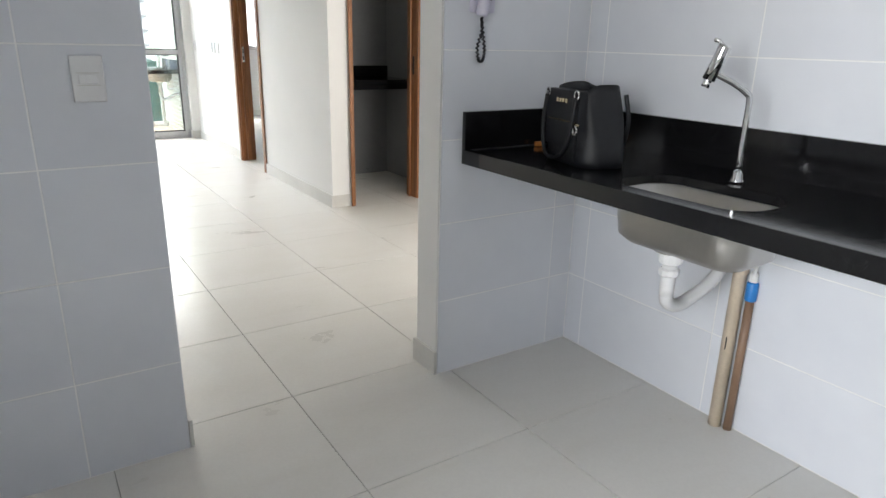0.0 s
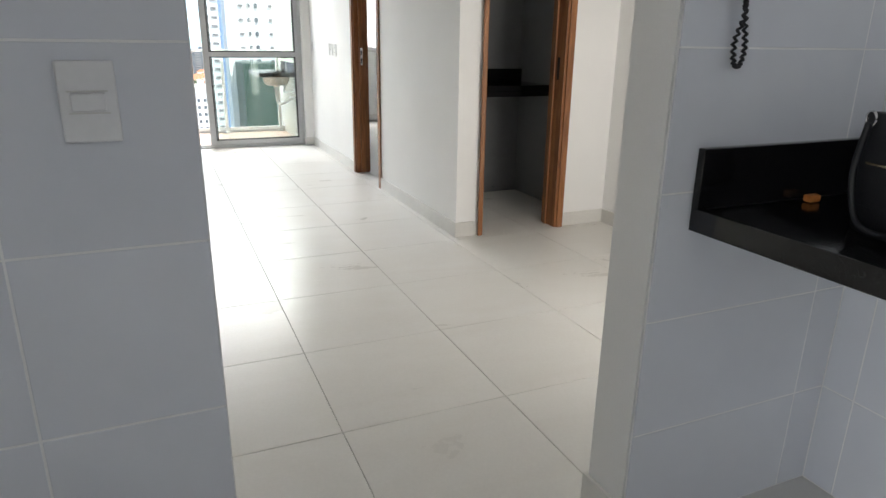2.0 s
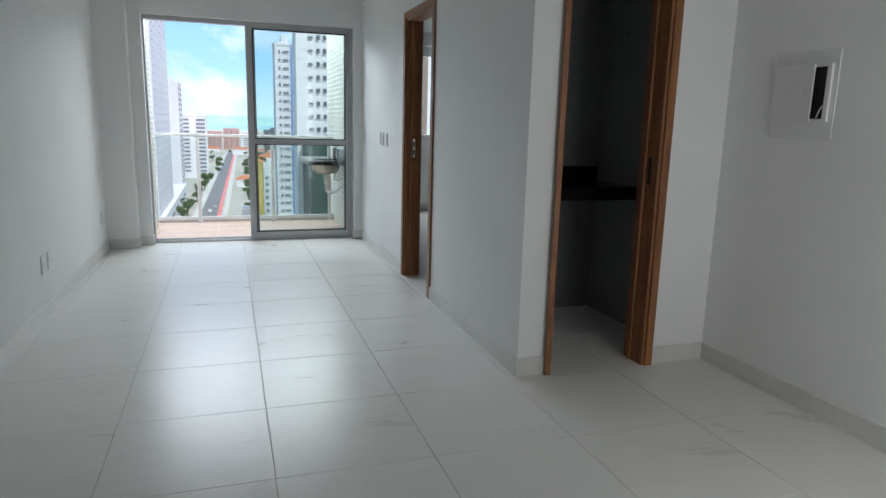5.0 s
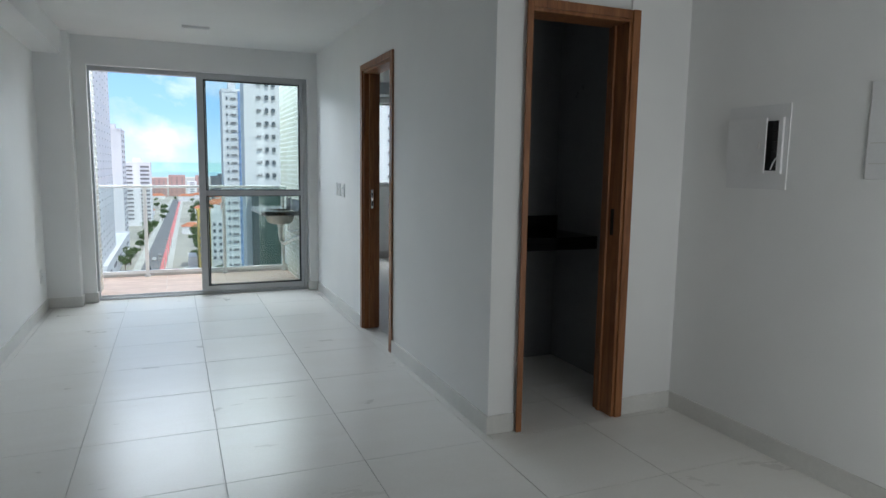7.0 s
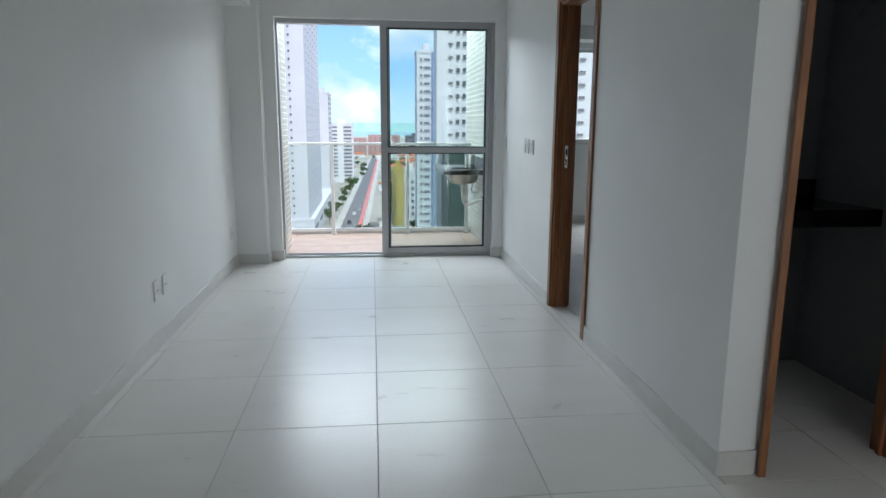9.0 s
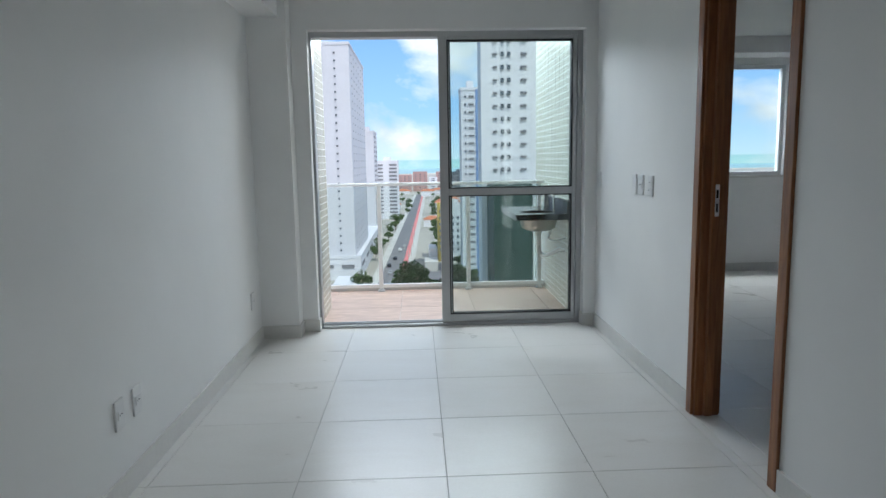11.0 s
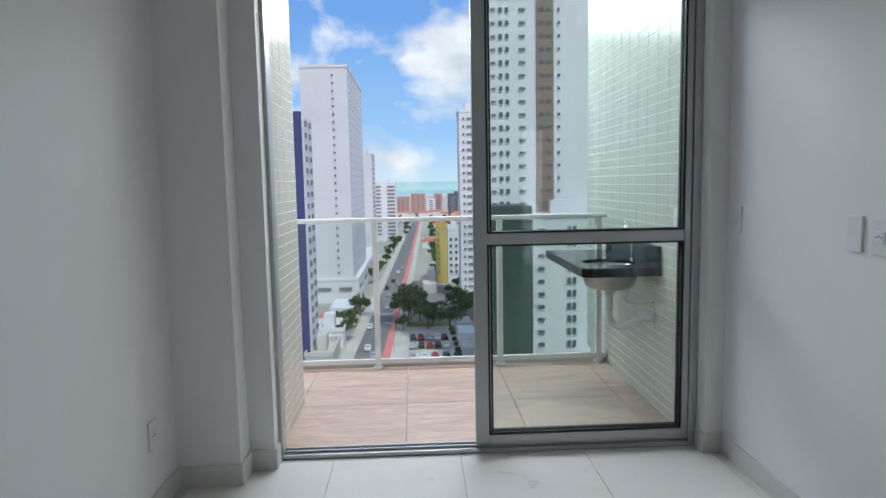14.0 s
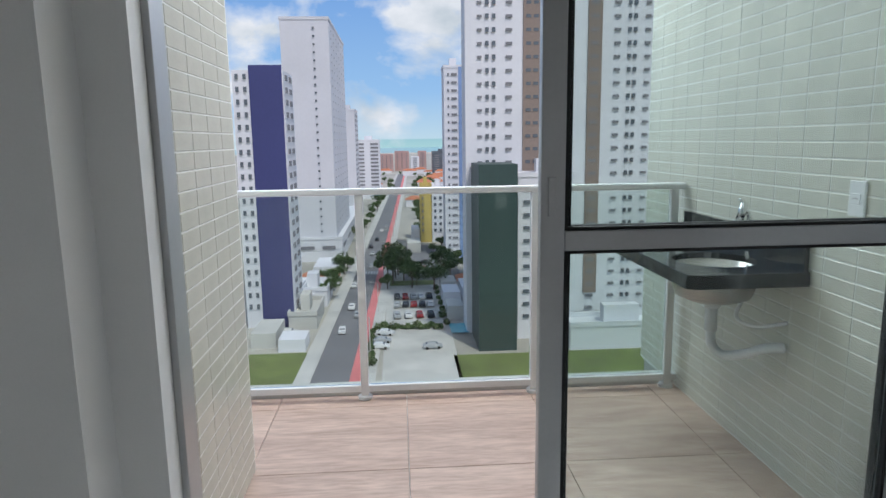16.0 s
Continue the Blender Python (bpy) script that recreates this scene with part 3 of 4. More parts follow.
for z in (1.36, 1.44):
    part("slot", box(2.371, 2.373, 1.865, 2.025, z, z + 0.004), "base", plate2)

lamp = thing("ceiling_light", (0.06, 6.38, H), "flush white square ceiling light, switched off", "ceiling light")
part("frame", boxes((-0.05, 0.17, 6.27, 6.49, H - 0.014, H), bevel=0.003), "plastic", lamp)
part("diffuser", boxes((-0.035, 0.155, 6.285, 6.475, H - 0.018, H - 0.014)), "ceiling", lamp)

# ---- kitchen ----
ctop = thing("kitchen_counter", (0.93, -0.6, 0), "polished black granite kitchen counter with a backsplash", "counter")
SX0, SX1, SY0, SY1 = 0.695, 0.945, -0.58, -0.15  # bowl


def stadium(x0, x1, y0, y1, r, n=8):
    out = []
    for cx, cy, a0 in ((x1 - r, y1 - r, 0), (x0 + r, y1 - r, 90), (x0 + r, y0 + r, 180), (x1 - r, y0 + r, 270)):
        for k in range(n + 1):
            a = radians(a0 + 90 * k / n)
            out.append((cx + r * math.cos(a), cy + r * math.sin(a)))
    return out


def slab_with_hole(x0, x1, y0, y1, z0, z1, hole):
    """A slab with a rounded hole cut through it."""
    bm = bmesh.new()
    n = len(hole)
    cx, cy = sum(p[0] for p in hole) / n, sum(p[1] for p in hole) / n
    outer = []
    for px, py in hole:
        dx, dy = px - cx, py - cy
        k = min((x1 - cx) / dx if dx > 1e-6 else 1e9, (x0 - cx) / dx if dx < -1e-6 else 1e9, (y1 - cy) / dy if dy > 1e-6 else 1e9, (y0 - cy) / dy if dy < -1e-6 else 1e9)
        outer.append([cx + dx * k, cy + dy * k])
    for corner in ((x0, y0), (x0, y1), (x1, y0), (x1, y1)):
        i = min(range(n), key=lambda j: (outer[j][0] - corner[0]) ** 2 + (outer[j][1] - corner[1]) ** 2)
        outer[i] = list(corner)
    vi = [[bm.verts.new((*p, z)) for p in hole] for z in (z0, z1)]
    vo = [[bm.verts.new((*p, z)) for p in outer] for z in (z0, z1)]
    for i in range(n):
        j = (i + 1) % n
        for q in ((vi[1][i], vo[1][i], vo[1][j], vi[1][j]), (vi[0][j], vo[0][j], vo[0][i], vi[0][i]), (vi[0][i], vi[1][i], vi[1][j], vi[0][j]), (vo[0][j], vo[1][j], vo[1][i], vo[0][i])):
            bm.faces.new(q)
    bmesh.ops.recalc_face_normals(bm, faces=bm.faces)
    return bm


def bowl(x0, x1, y0, y1, r, ztop, depth, name, parent):
    bm = bmesh.new()
    rings = []
    for ins, z in ((-0.012, ztop), (0.0, ztop), (0.004, ztop - depth * 0.5), (0.012, ztop - depth * 0.85), (0.04, ztop - depth), (0.10, ztop - depth - 0.004)):
        q = stadium(x0 + ins, x1 - ins, y0 + ins, y1 - ins, max(0.02, r - ins))
        rings.append([bm.verts.new((*p, z)) for p in q])
    for a, b in zip(rings, rings[1:]):
        for i in range(len(a)):
            bm.faces.new((a[i], a[(i + 1) % len(a)], b[(i + 1) % len(a)], b[i]))
    bm.faces.new(rings[-1])
    bmesh.ops.recalc_face_normals(bm, faces=bm.faces)
    ob = part(name, bm, "steel", parent, "brushed steel bowl", True)
    mod = ob.modifiers.new("solid", "SOLIDIFY")
    mod.thickness, mod.offset = 0.002, -1
    return ob


part("top", slab_with_hole(0.64, 1.198, -1.75, 0.468, 0.842, 0.867, stadium(SX0, SX1, SY0, SY1, 0.09)), "granite", ctop)
part("front_lip", box(0.620, 0.648, -1.75, 0.468, 0.820, 0.871, 0.003), "granite", ctop)
part("backsplash", box(1.178, 1.198, -1.75, 0.447, 0.867, 1.003, 0.002), "granite", ctop)
part("side_splash", box(0.62, 1.178, 0.448, 0.468, 0.871, 1.003, 0.002), "granite", ctop)
sink = bowl(SX0, SX1, SY0, SY1, 0.09, 0.840, 0.14, "bowl", ctop)
part("drain", lathe([(0.05, 0.688), (0.05, 0.6985), (0.03, 0.6985), (0.03, 0.688)], (0.80, -0.32, 0)), "chrome", sink, "", True)

tap = thing("kitchen_tap", (1.12, -0.30, 0.887), "chrome kitchen tap with a swivel head", "tap")
part("base", lathe([(0.021, 0.887), (0.021, 0.895), (0.016, 0.899), (0.016, 0.915), (0.0105, 0.925)], (1.12, -0.30, 0)), "chrome", tap, "", True)
part("riser", tube(smooth_line([(1.12, -0.30, 0.925), (1.12, -0.30, 1.02), (1.12, -0.30, 1.127), (1.113, -0.293, 1.150), (1.085, -0.265, 1.177), (1.045, -0.225, 1.204)], 6), 0.0095), "chrome", tap, "", True)
head = part("head", tube([(1.058, -0.238, 1.280), (1.056, -0.236, 1.275), (1.052, -0.232, 1.254), (1.034, -0.214, 1.184)], 0.019, 14), "chrome", tap, "", True)
part("nozzle", tube([(1.034, -0.214, 1.184), (1.029, -0.209, 1.164)], 0.012, 12), "chrome", head, "", True)
part("lever", tube([(1.056, -0.236, 1.278), (1.045, -0.225, 1.294), (1.035, -0.215, 1.297)], 0.006, 8), "chrome", head, "", True)

tap.location, tap.scale = (1.012, -0.347, 0.8675), (0.945,) * 3

trap = thing("sink_waste", (0.80, -0.32, 0.5), "white plastic sink trap with a ribbed hose", "waste pipe")
part("nut", lathe([(0.028, 0.652), (0.033, 0.657), (0.033, 0.680), (0.028, 0.692)], (0.80, -0.32, 0), 12), "plastic", trap)
part("collar", lathe([(0.024, 0.615), (0.029, 0.619), (0.029, 0.634), (0.024, 0.638)], (0.80, -0.32, 0), 12), "plastic", trap)
part("tailpiece", lathe([(0.019, 0.555), (0.021, 0.59), (0.021, 0.652)], (0.80, -0.32, 0), 16), "plastic", trap, "", True)
hose_line = smooth_line([(0.80, -0.32, 0.56), (0.81, -0.32, 0.532), (0.86, -0.32, 0.512), (0.93, -0.32, 0.527), (1.0, -0.325, 0.56), (1.07, -0.318, 0.605), (1.13, -0.315, 0.61), (1.172, -0.312, 0.57)], 12)
part("hose", tube(hose_line, 0.019, 12, wave=0.10), "plastic", trap, "ribbed white hose", True)

drain_pipe = thing("drain_pipe", (1.212, -0.318, 0), "cream plastic drain pipe rising from the floor", "pipe")
part("pipe", lathe([(0.022, 0.0), (0.022, 0.57), (0.026, 0.573), (0.026, 0.62), (0.023, 0.62), (0.023, 0.59)], (1.212, -0.318, 0), 20), "pvc", drain_pipe, "", True)
part("print", boxes((1.189, 1.1915, -0.324, -0.321, 0.30, 0.345)), "cord", drain_pipe)
water = thing("water_pipe", (1.222, -0.362, 0), "brown water pipe with a blue fitting", "pipe")
part("pipe", lathe([(0.014, 0.0), (0.014, 0.50)], (1.222, -0.362, 0), 14), "brown_pipe", water, "", True)
part("fitting", lathe([(0.017, 0.485), (0.019, 0.49), (0.019, 0.545), (0.015, 0.55)], (1.222, -0.362, 0), 14), "blue", water, "blue plastic fitting", True)
part("nut", lathe([(0.013, 0.55), (0.013, 0.58), (0.009, 0.585)], (1.222, -0.362, 0), 8), "plastic", water)
part("hose", tube(smooth_line([(1.222, -0.362, 0.58), (1.21, -0.375, 0.65), (1.17, -0.40, 0.73), (1.14, -0.37, 0.77), (1.125, -0.31, 0.862)], 6), 0.0065), "plastic", water, "thin white hose", True)

drain_pipe.location, drain_pipe.scale = (1.172, -0.312, 0), (0.97,) * 3
water.location, water.scale = (1.182, -0.354, 0), (0.97,) * 3

# ---- handbag ----
bag = thing("handbag", (0.83, 0.06, 0.868), "black leather tote handbag with gold fittings on the counter", "handbag")


def bag_body():
    """A soft tapered bag, wide and creased at its ends, open at the top."""
    bm, n, rows = bmesh.new(), 48, 12
    rings = []
    for j in range(rows + 1):
        v = j / rows
        ring = []
        for i in range(n):
            a = 2 * math.pi * i / n
            ca, sa = math.cos(a), math.sin(a)
            p = 2 / 3.2
            w, d = 0.165 - 0.046 * v - 0.012 * max(0, 0.12 - v) * 8, 0.100 - 0.026 * v - 0.010 * max(0, 0.1 - v) * 8
            x = w * math.copysign(abs(ca) ** p, ca)
            y = d * math.copysign(abs(sa) ** p, sa)
            fold = 0.022 * v * max(0, abs(ca) - 0.75) * 4
            x -= math.copysign(fold, ca)
            wob = 0.004 * math.sin(5 * a + 7 * v) * (0.3 + v)
            z = 0.256 * v + (0.012 * math.cos(2 * a) + 0.006 * math.sin(a)) * v ** 3
            ring.append(bm.verts.new((x + wob * ca, y + wob * sa, z)))
        rings.append(ring)
    for k, (s, z) in enumerate(((0.94, 0.249), (0.86, 0.19), (0.80, 0.05))):
        rings.append([bm.verts.new((q.co.x * s, q.co.y * s, z)) for q in rings[rows]])
    for a, b in zip(rings, rings[1:]):
        for i in range(n):
            bm.faces.new((a[i], a[(i + 1) % n], b[(i + 1) % n], b[i]))
    bm.faces.new(rings[0])
    bm.faces.new(rings[-1])
    bmesh.ops.recalc_face_normals(bm, faces=bm.faces)
    return bm


BAG = Matrix.Translation((0.862, 0.11, 0.868)) @ pose(0, 0, 0, 0, 0, -104) @ Matrix.Scale(0.936, 4)


def bag_part(name, bm, mat, parent, label="", smooth=True):
    bmesh.ops.transform(bm, matrix=BAG, verts=bm.verts)
    return part(name, bm, mat, parent, label, smooth)


body = bag_part("body", bag_body(), "leather", bag)
pocket = bag_part("front_pocket", box(-0.115, 0.105, -0.098, -0.068, 0.055, 0.246, 0.004), "leather", bag, "stiff black front panel", False)
bag_part("zip", box(-0.095, 0.09, -0.1005, -0.098, 0.143, 0.147), "gold", pocket, "gold zip", False)
for i in range(4):
    bag_part("letter_bar", box(-0.045 + i * 0.02, -0.031 + i * 0.02, -0.101, -0.098, 0.203, 0.218, 0.001), "gold", pocket, "", False)
for sx in (-0.1, 0.092):
    bag_part("ring", tube([(sx + 0.013 * math.cos(k * math.pi / 8), -0.103, 0.232 + 0.015 * math.sin(k * math.pi / 8)) for k in range(17)], 0.003, 6), "chrome", pocket)
bag_part("handle", tube(smooth_line([(-0.1, -0.106, 0.225), (-0.108, -0.112, 0.12), (-0.07, -0.118, 0.03), (0.0, -0.12, 0.018), (0.06, -0.118, 0.05), (0.088, -0.112, 0.13), (0.092, -0.106, 0.225)], 7), 0.0075, 8), "leather", bag, "rolled black leather handle")
bag_part("handle", tube(smooth_line([(-0.1, 0.082, 0.235), (-0.11, 0.098, 0.14), (-0.05, 0.108, 0.04), (0.05, 0.108, 0.04), (0.1, 0.098, 0.14), (0.095, 0.082, 0.235)], 7), 0.0075, 8), "leather", bag, "rolled black leather handle")
charm = bag_part("charm", tube([(0.105 + 0.012 * math.cos(k * math.pi / 8), -0.108, 0.122 + 0.014 * math.sin(k * math.pi / 8)) for k in range(17)], 0.004, 6), "chrome", bag, "metal ring charm")
bag_part("strap", box(0.1, 0.112, -0.109, -0.105, 0.02, 0.115, 0.001), "leather", charm, "", False)
bag_part("bar", box(0.085, 0.125, -0.109, -0.104, 0.137, 0.145, 0.001), "gold", charm, "", False)

fob = thing("leather_scrap", (0.94, 0.42, 0.868), "small orange leather piece on the counter", "leather piece")
fb = box(0.922, 0.958, 0.41, 0.432, 0.868, 0.886, 0.006)
part("leather", fb, "orange", fob)

# ---- door intercom ----
com = thing("intercom", (0.695, 0.47, 1.45), "pale lilac wall intercom handset with a coiled cord", "intercom")
part("base", box(0.65, 0.742, 0.445, 0.470, 1.36, 1.60, 0.008), "lilac_plastic", com)
hs = part("handset", tube(smooth_line([(0.672, 0.425, 1.352), (0.672, 0.415, 1.40), (0.672, 0.418, 1.50), (0.672, 0.425, 1.60)], 4), 0.021, 12), "lilac_plastic", com, "", True)
for z in (1.40, 1.43, 1.46):
    part("button", box(0.71, 0.725, 0.442, 0.445, z, z + 0.01), "cord", com)
line = smooth_line([(0.69, 0.45, 1.345), (0.692, 0.45, 1.30), (0.678, 0.452, 1.25), (0.685, 0.452, 1.208), (0.70, 0.452, 1.205), (0.708, 0.452, 1.24), (0.70, 0.453, 1.29), (0.694, 0.455, 1.345)], 14)
coil = []
for i, p in enumerate(line):
    coil.append(p + Vector((0.0042 * math.cos(i * 1.6), 0.0042 * math.sin(i * 1.6), 0)))
part("cord", tube(coil, 0.0032, 6), "cord", com, "black coiled cord", True)

com.location = (0.678, 0.47, 1.418)

# ---- balcony ----
structure("balcony_slab", box(-2.55, 1.37, 7.32, 9.06, -0.28, -0.058), "pale_joint", "concrete balcony slab", "slab")
structure("balcony_ceiling", box(-2.55, 1.37, 7.32, 9.06, 3.7, 3.9), "ceiling", "white balcony ceiling", "ceiling")
wl = structure("wall_balcony_left", box(-1.40, -0.904, 7.32, 8.17, -0.06, 3.7), "pale_joint", "balcony side wall under small cream tiles", "wall")
structure("wall_balcony_end", box(-2.55, -2.40, 7.32, 9.06, -0.06, 3.7), "paint", "white wall at the end of the balcony", "wall")
structure("wall_balcony_back", box(-2.40, -1.40, 7.32, 7.45, -0.06, 3.7), "paint", "white wall behind the balcony", "wall")
wr = structure("wall_balcony_right", box(1.2123, 1.25, 7.32, 9.42, -0.06, 3.7), "pale_joint", "balcony side wall under small cream tiles", "wall")
structure("wall_facade", box(-1.40, 1.37, 7.17, 7.32, H + 0.2, 3.9), "paint", "white facade over the balcony door", "wall")
structure("balcony_curb", box(-2.40, 1.21, 8.93, 9.06, -0.058, -0.02, 0.004), "concrete", "low concrete curb under the railing", "curb")

rail = thing("balcony_railing", (0, 8.89, -0.05), "white aluminium railing with glass panels", "railing")
part("top_rail", box(-2.40, 1.205, 8.862, 8.918, 1.03, 1.062, 0.008), "white_alu", rail)
part("bottom_rail", box(-2.40, 1.205, 8.872, 8.908, -0.01, 0.025, 0.004), "white_alu", rail)
for x in (-1.386, -0.484, 0.418, 1.15):
    p = part("post", box(x - 0.02, x + 0.02, 8.868, 8.912, -0.05, 1.03, 0.004), "white_alu", rail)
    part("foot", lathe([(0.038, -0.05), (0.038, -0.035), (0.028, -0.03)], (x, 8.89, 0), 16), "white_alu", p)
for a, b in ((-2.38, -1.409), (-1.363, -0.507), (-0.461, 0.395), (0.441, 1.127)):
    part("glass_panel", box(a, b, 8.886, 8.894, 0.028, 1.026), "rail_glass", rail).visible_shadow = False

bc = thing("balcony_counter", (0.98, 8.3, 0.8), "black granite counter with a round basin on the balcony", "counter")
ring = [(1.0 + 0.165 * math.cos(radians(k * 11.25)), 8.13 + 0.165 * math.sin(radians(k * 11.25))) for k in range(32)]
part("top", slab_with_hole(0.765, 1.205, 7.83, 8.84, 0.775, 0.800, ring), "granite", bc)
part("front_lip", box(0.750, 0.772, 7.83, 8.84, 0.75, 0.804, 0.003), "granite", bc)
part("end_lip", box(0.772, 1.205, 7.815, 7.836, 0.75, 0.804, 0.003), "granite", bc)
part("backsplash", box(1.187, 1.205, 7.83, 8.84, 0.80, 0.92, 0.003), "granite", bc)
bm = bmesh.new()
prof = [(0.178, 0.774), (0.164, 0.774), (0.160, 0.70), (0.145, 0.655), (0.10, 0.635), (0.03, 0.632)]
rings = [[bm.verts.new((1.0 + r * math.cos(2 * math.pi * k / 32), 8.13 + r * math.sin(2 * math.pi * k / 32), z)) for k in range(32)] for r, z in prof]
for a, b in zip(rings, rings[1:]):
    for i in range(32):
        bm.faces.new((a[i], a[(i + 1) % 32], b[(i + 1) % 32], b[i]))
bm.faces.new(rings[-1])
bmesh.ops.recalc_face_normals(bm, faces=bm.faces)
bb = part("basin", bm, "steel", bc, "round brushed steel basin", True)
so = bb.modifiers.new("solid", "SOLIDIFY")
so.thickness, so.offset = 0.002, -1
part("drain", lathe([(0.032, 0.60), (0.036, 0.605), (0.036, 0.628), (0.03, 0.63)], (1.0, 8.13, 0), 14), "plastic", bb)
btap = thing("balcony_tap", (1.14, 8.13, 0.8), "small chrome tap on the balcony counter", "tap")
part("riser", tube(smooth_line([(1.14, 8.13, 0.80), (1.14, 8.13, 0.95), (1.13, 8.13, 0.99), (1.10, 8.13, 1.0)], 5), 0.010), "chrome", btap, "", True)
part("head", tube([(1.115, 8.13, 1.03), (1.095, 8.13, 0.96)], 0.016, 12), "chrome", btap, "", True)
part("lever", tube([(1.115, 8.13, 1.03), (1.09, 8.13, 1.045)], 0.006, 8), "chrome", btap, "", True)
bw = thing("basin_waste", (1.0, 8.13, 0.4), "white ribbed waste hose under the basin", "waste pipe")
part("tailpiece", lathe([(0.024, 0.50), (0.024, 0.60)], (1.0, 8.13, 0), 14), "plastic", bw, "", True)
part("hose", tube(smooth_line([(1.0, 8.13, 0.505), (1.005, 8.12, 0.44), (1.04, 8.09, 0.405), (1.09, 8.02, 0.43), (1.14, 7.95, 0.475), (1.20, 7.93, 0.48)], 10), 0.02, 12, wave=0.1), "plastic", bw, "ribbed white hose", True)
bh = thing("water_hose", (1.1, 8.1, 0.6), "thin white water hose under the basin", "hose")
part("hose", tube(smooth_line([(1.14, 8.13, 0.775), (1.12, 8.1, 0.66), (1.08, 8.08, 0.57), (1.12, 8.0, 0.55), (1.205, 7.93, 0.58)], 8), 0.008), "plastic", bh, "", True)
wall_plate(1.208, 7.61, 1.09, "x-", "socket", "white wall socket plate on the balcony tiles", "wall socket")

# ---- outside: town, sea and sky ----
GZ = -44.0
HZ = 1.3


def quad_strip(rows, z):
    """A flat band between left and right edges, row by row of (y, x_left, x_right)."""
    bm = bmesh.new()
    pairs = [(bm.verts.new((a, y, z)), bm.verts.new((b, y, z))) for y, a, b in rows]
    for (a, b), (c, d) in zip(pairs, pairs[1:]):
        bm.faces.new((a, b, d, c))
    return bm


structure("ground", quad_strip([(-400, -4000, 4000), (2300, -4000, 4000)], GZ), "earth", "pale sandy town ground seen from high up", "ground")
structure("beach", quad_strip([(2300, -4000, 4000), (2500, -4000, 4000)], GZ + 0.1), "sand", "pale beach sand", "beach")
structure("water", quad_strip([(2500, -4800, 4800), (4400, -4800, 4800)], GZ + 0.2), "sea", "shallow green sea", "sea")


def road_x(y):
    return -17.4 + 0.0222 * (y - 157)


ROAD_Y = [60, 157, 260, 420, 640, 900]
structure("road", quad_strip([(y, road_x(y), road_x(y) + 7.4) for y in ROAD_Y], GZ + 0.12), "asphalt", "grey asphalt avenue towards the sea", "road")
structure("cycle_lane", quad_strip([(y, road_x(y) + 7.4, road_x(y) + 9.6) for y in ROAD_Y], GZ + 0.14), "red_lane", "red painted cycle lane", "cycle lane")
for side, (a, b) in (("left", (-3.2, 0)), ("right", (9.6, 12.4))):
    bm = bmesh.new()
    for y0, y1 in zip(ROAD_Y, ROAD_Y[1:]):
        q = [bm.verts.new((road_x(y) + x, y, GZ + 0.25)) for y, x in ((y0, a), (y0, b), (y1, b), (y1, a))]
        bm.faces.new(q)
    structure("pavement_" + side, bm, "concrete", "pale concrete pavement with a kerb", "pavement")
for k in range(8):
    structure("crossing_stripe", quad_strip([(224, road_x(224) + 0.3 + k * 0.95, road_x(224) + 0.85 + k * 0.95), (229, road_x(229) + 0.3 + k * 0.95, road_x(229) + 0.85 + k * 0.95)], GZ + 0.17), "line_paint", "white crossing stripe", "road marking")
structure("lot_paving", quad_strip([(120, -4.5, 11), (205, -4.5, 12)], GZ + 0.1), "concrete", "paved car park", "car park")
structure("lot_paving_far", quad_strip([(212, 1, 20), (285, 2, 20)], GZ + 0.1), "asphalt", "asphalt yard", "yard")
structure("lawn_left", quad_strip([(60, -60, -20.8), (142, -60, -21)], GZ + 0.1), "grass", "dry green lawn", "lawn")
structure("lawn_right", quad_strip([(60, 10.4, 70), (137, 10.4, 70)], GZ + 0.1), "grass", "dry green lawn", "lawn")
structure("lawn_strip", quad_strip([(205, -4, 10), (212, -4, 10)], GZ + 0.2), "grass", "planted strip", "lawn")

# sky beyond the sea: a curved sheet
bm = bmesh.new()
cols = []
for k in range(41):
    a = radians(-75 + k * 150 / 40)
    cols.append([bm.verts.new((4600 * math.sin(a), 4600 * math.cos(a), z)) for z in (-60, HZ + 26, 400, 1200, 2600, 4200)])
for a, b in zip(cols, cols[1:]):
    for i in range(5):
        bm.faces.new((a[i], a[i + 1], b[i + 1], b[i]))
structure("backdrop", bm, "sky", "blue sky with broken white cloud", "sky")


def unit_box(name, w, d, h, mat):
    return mesh_of(name, box(-w / 2, w / 2, -d / 2, d / 2, -h / 2, h / 2), mat)


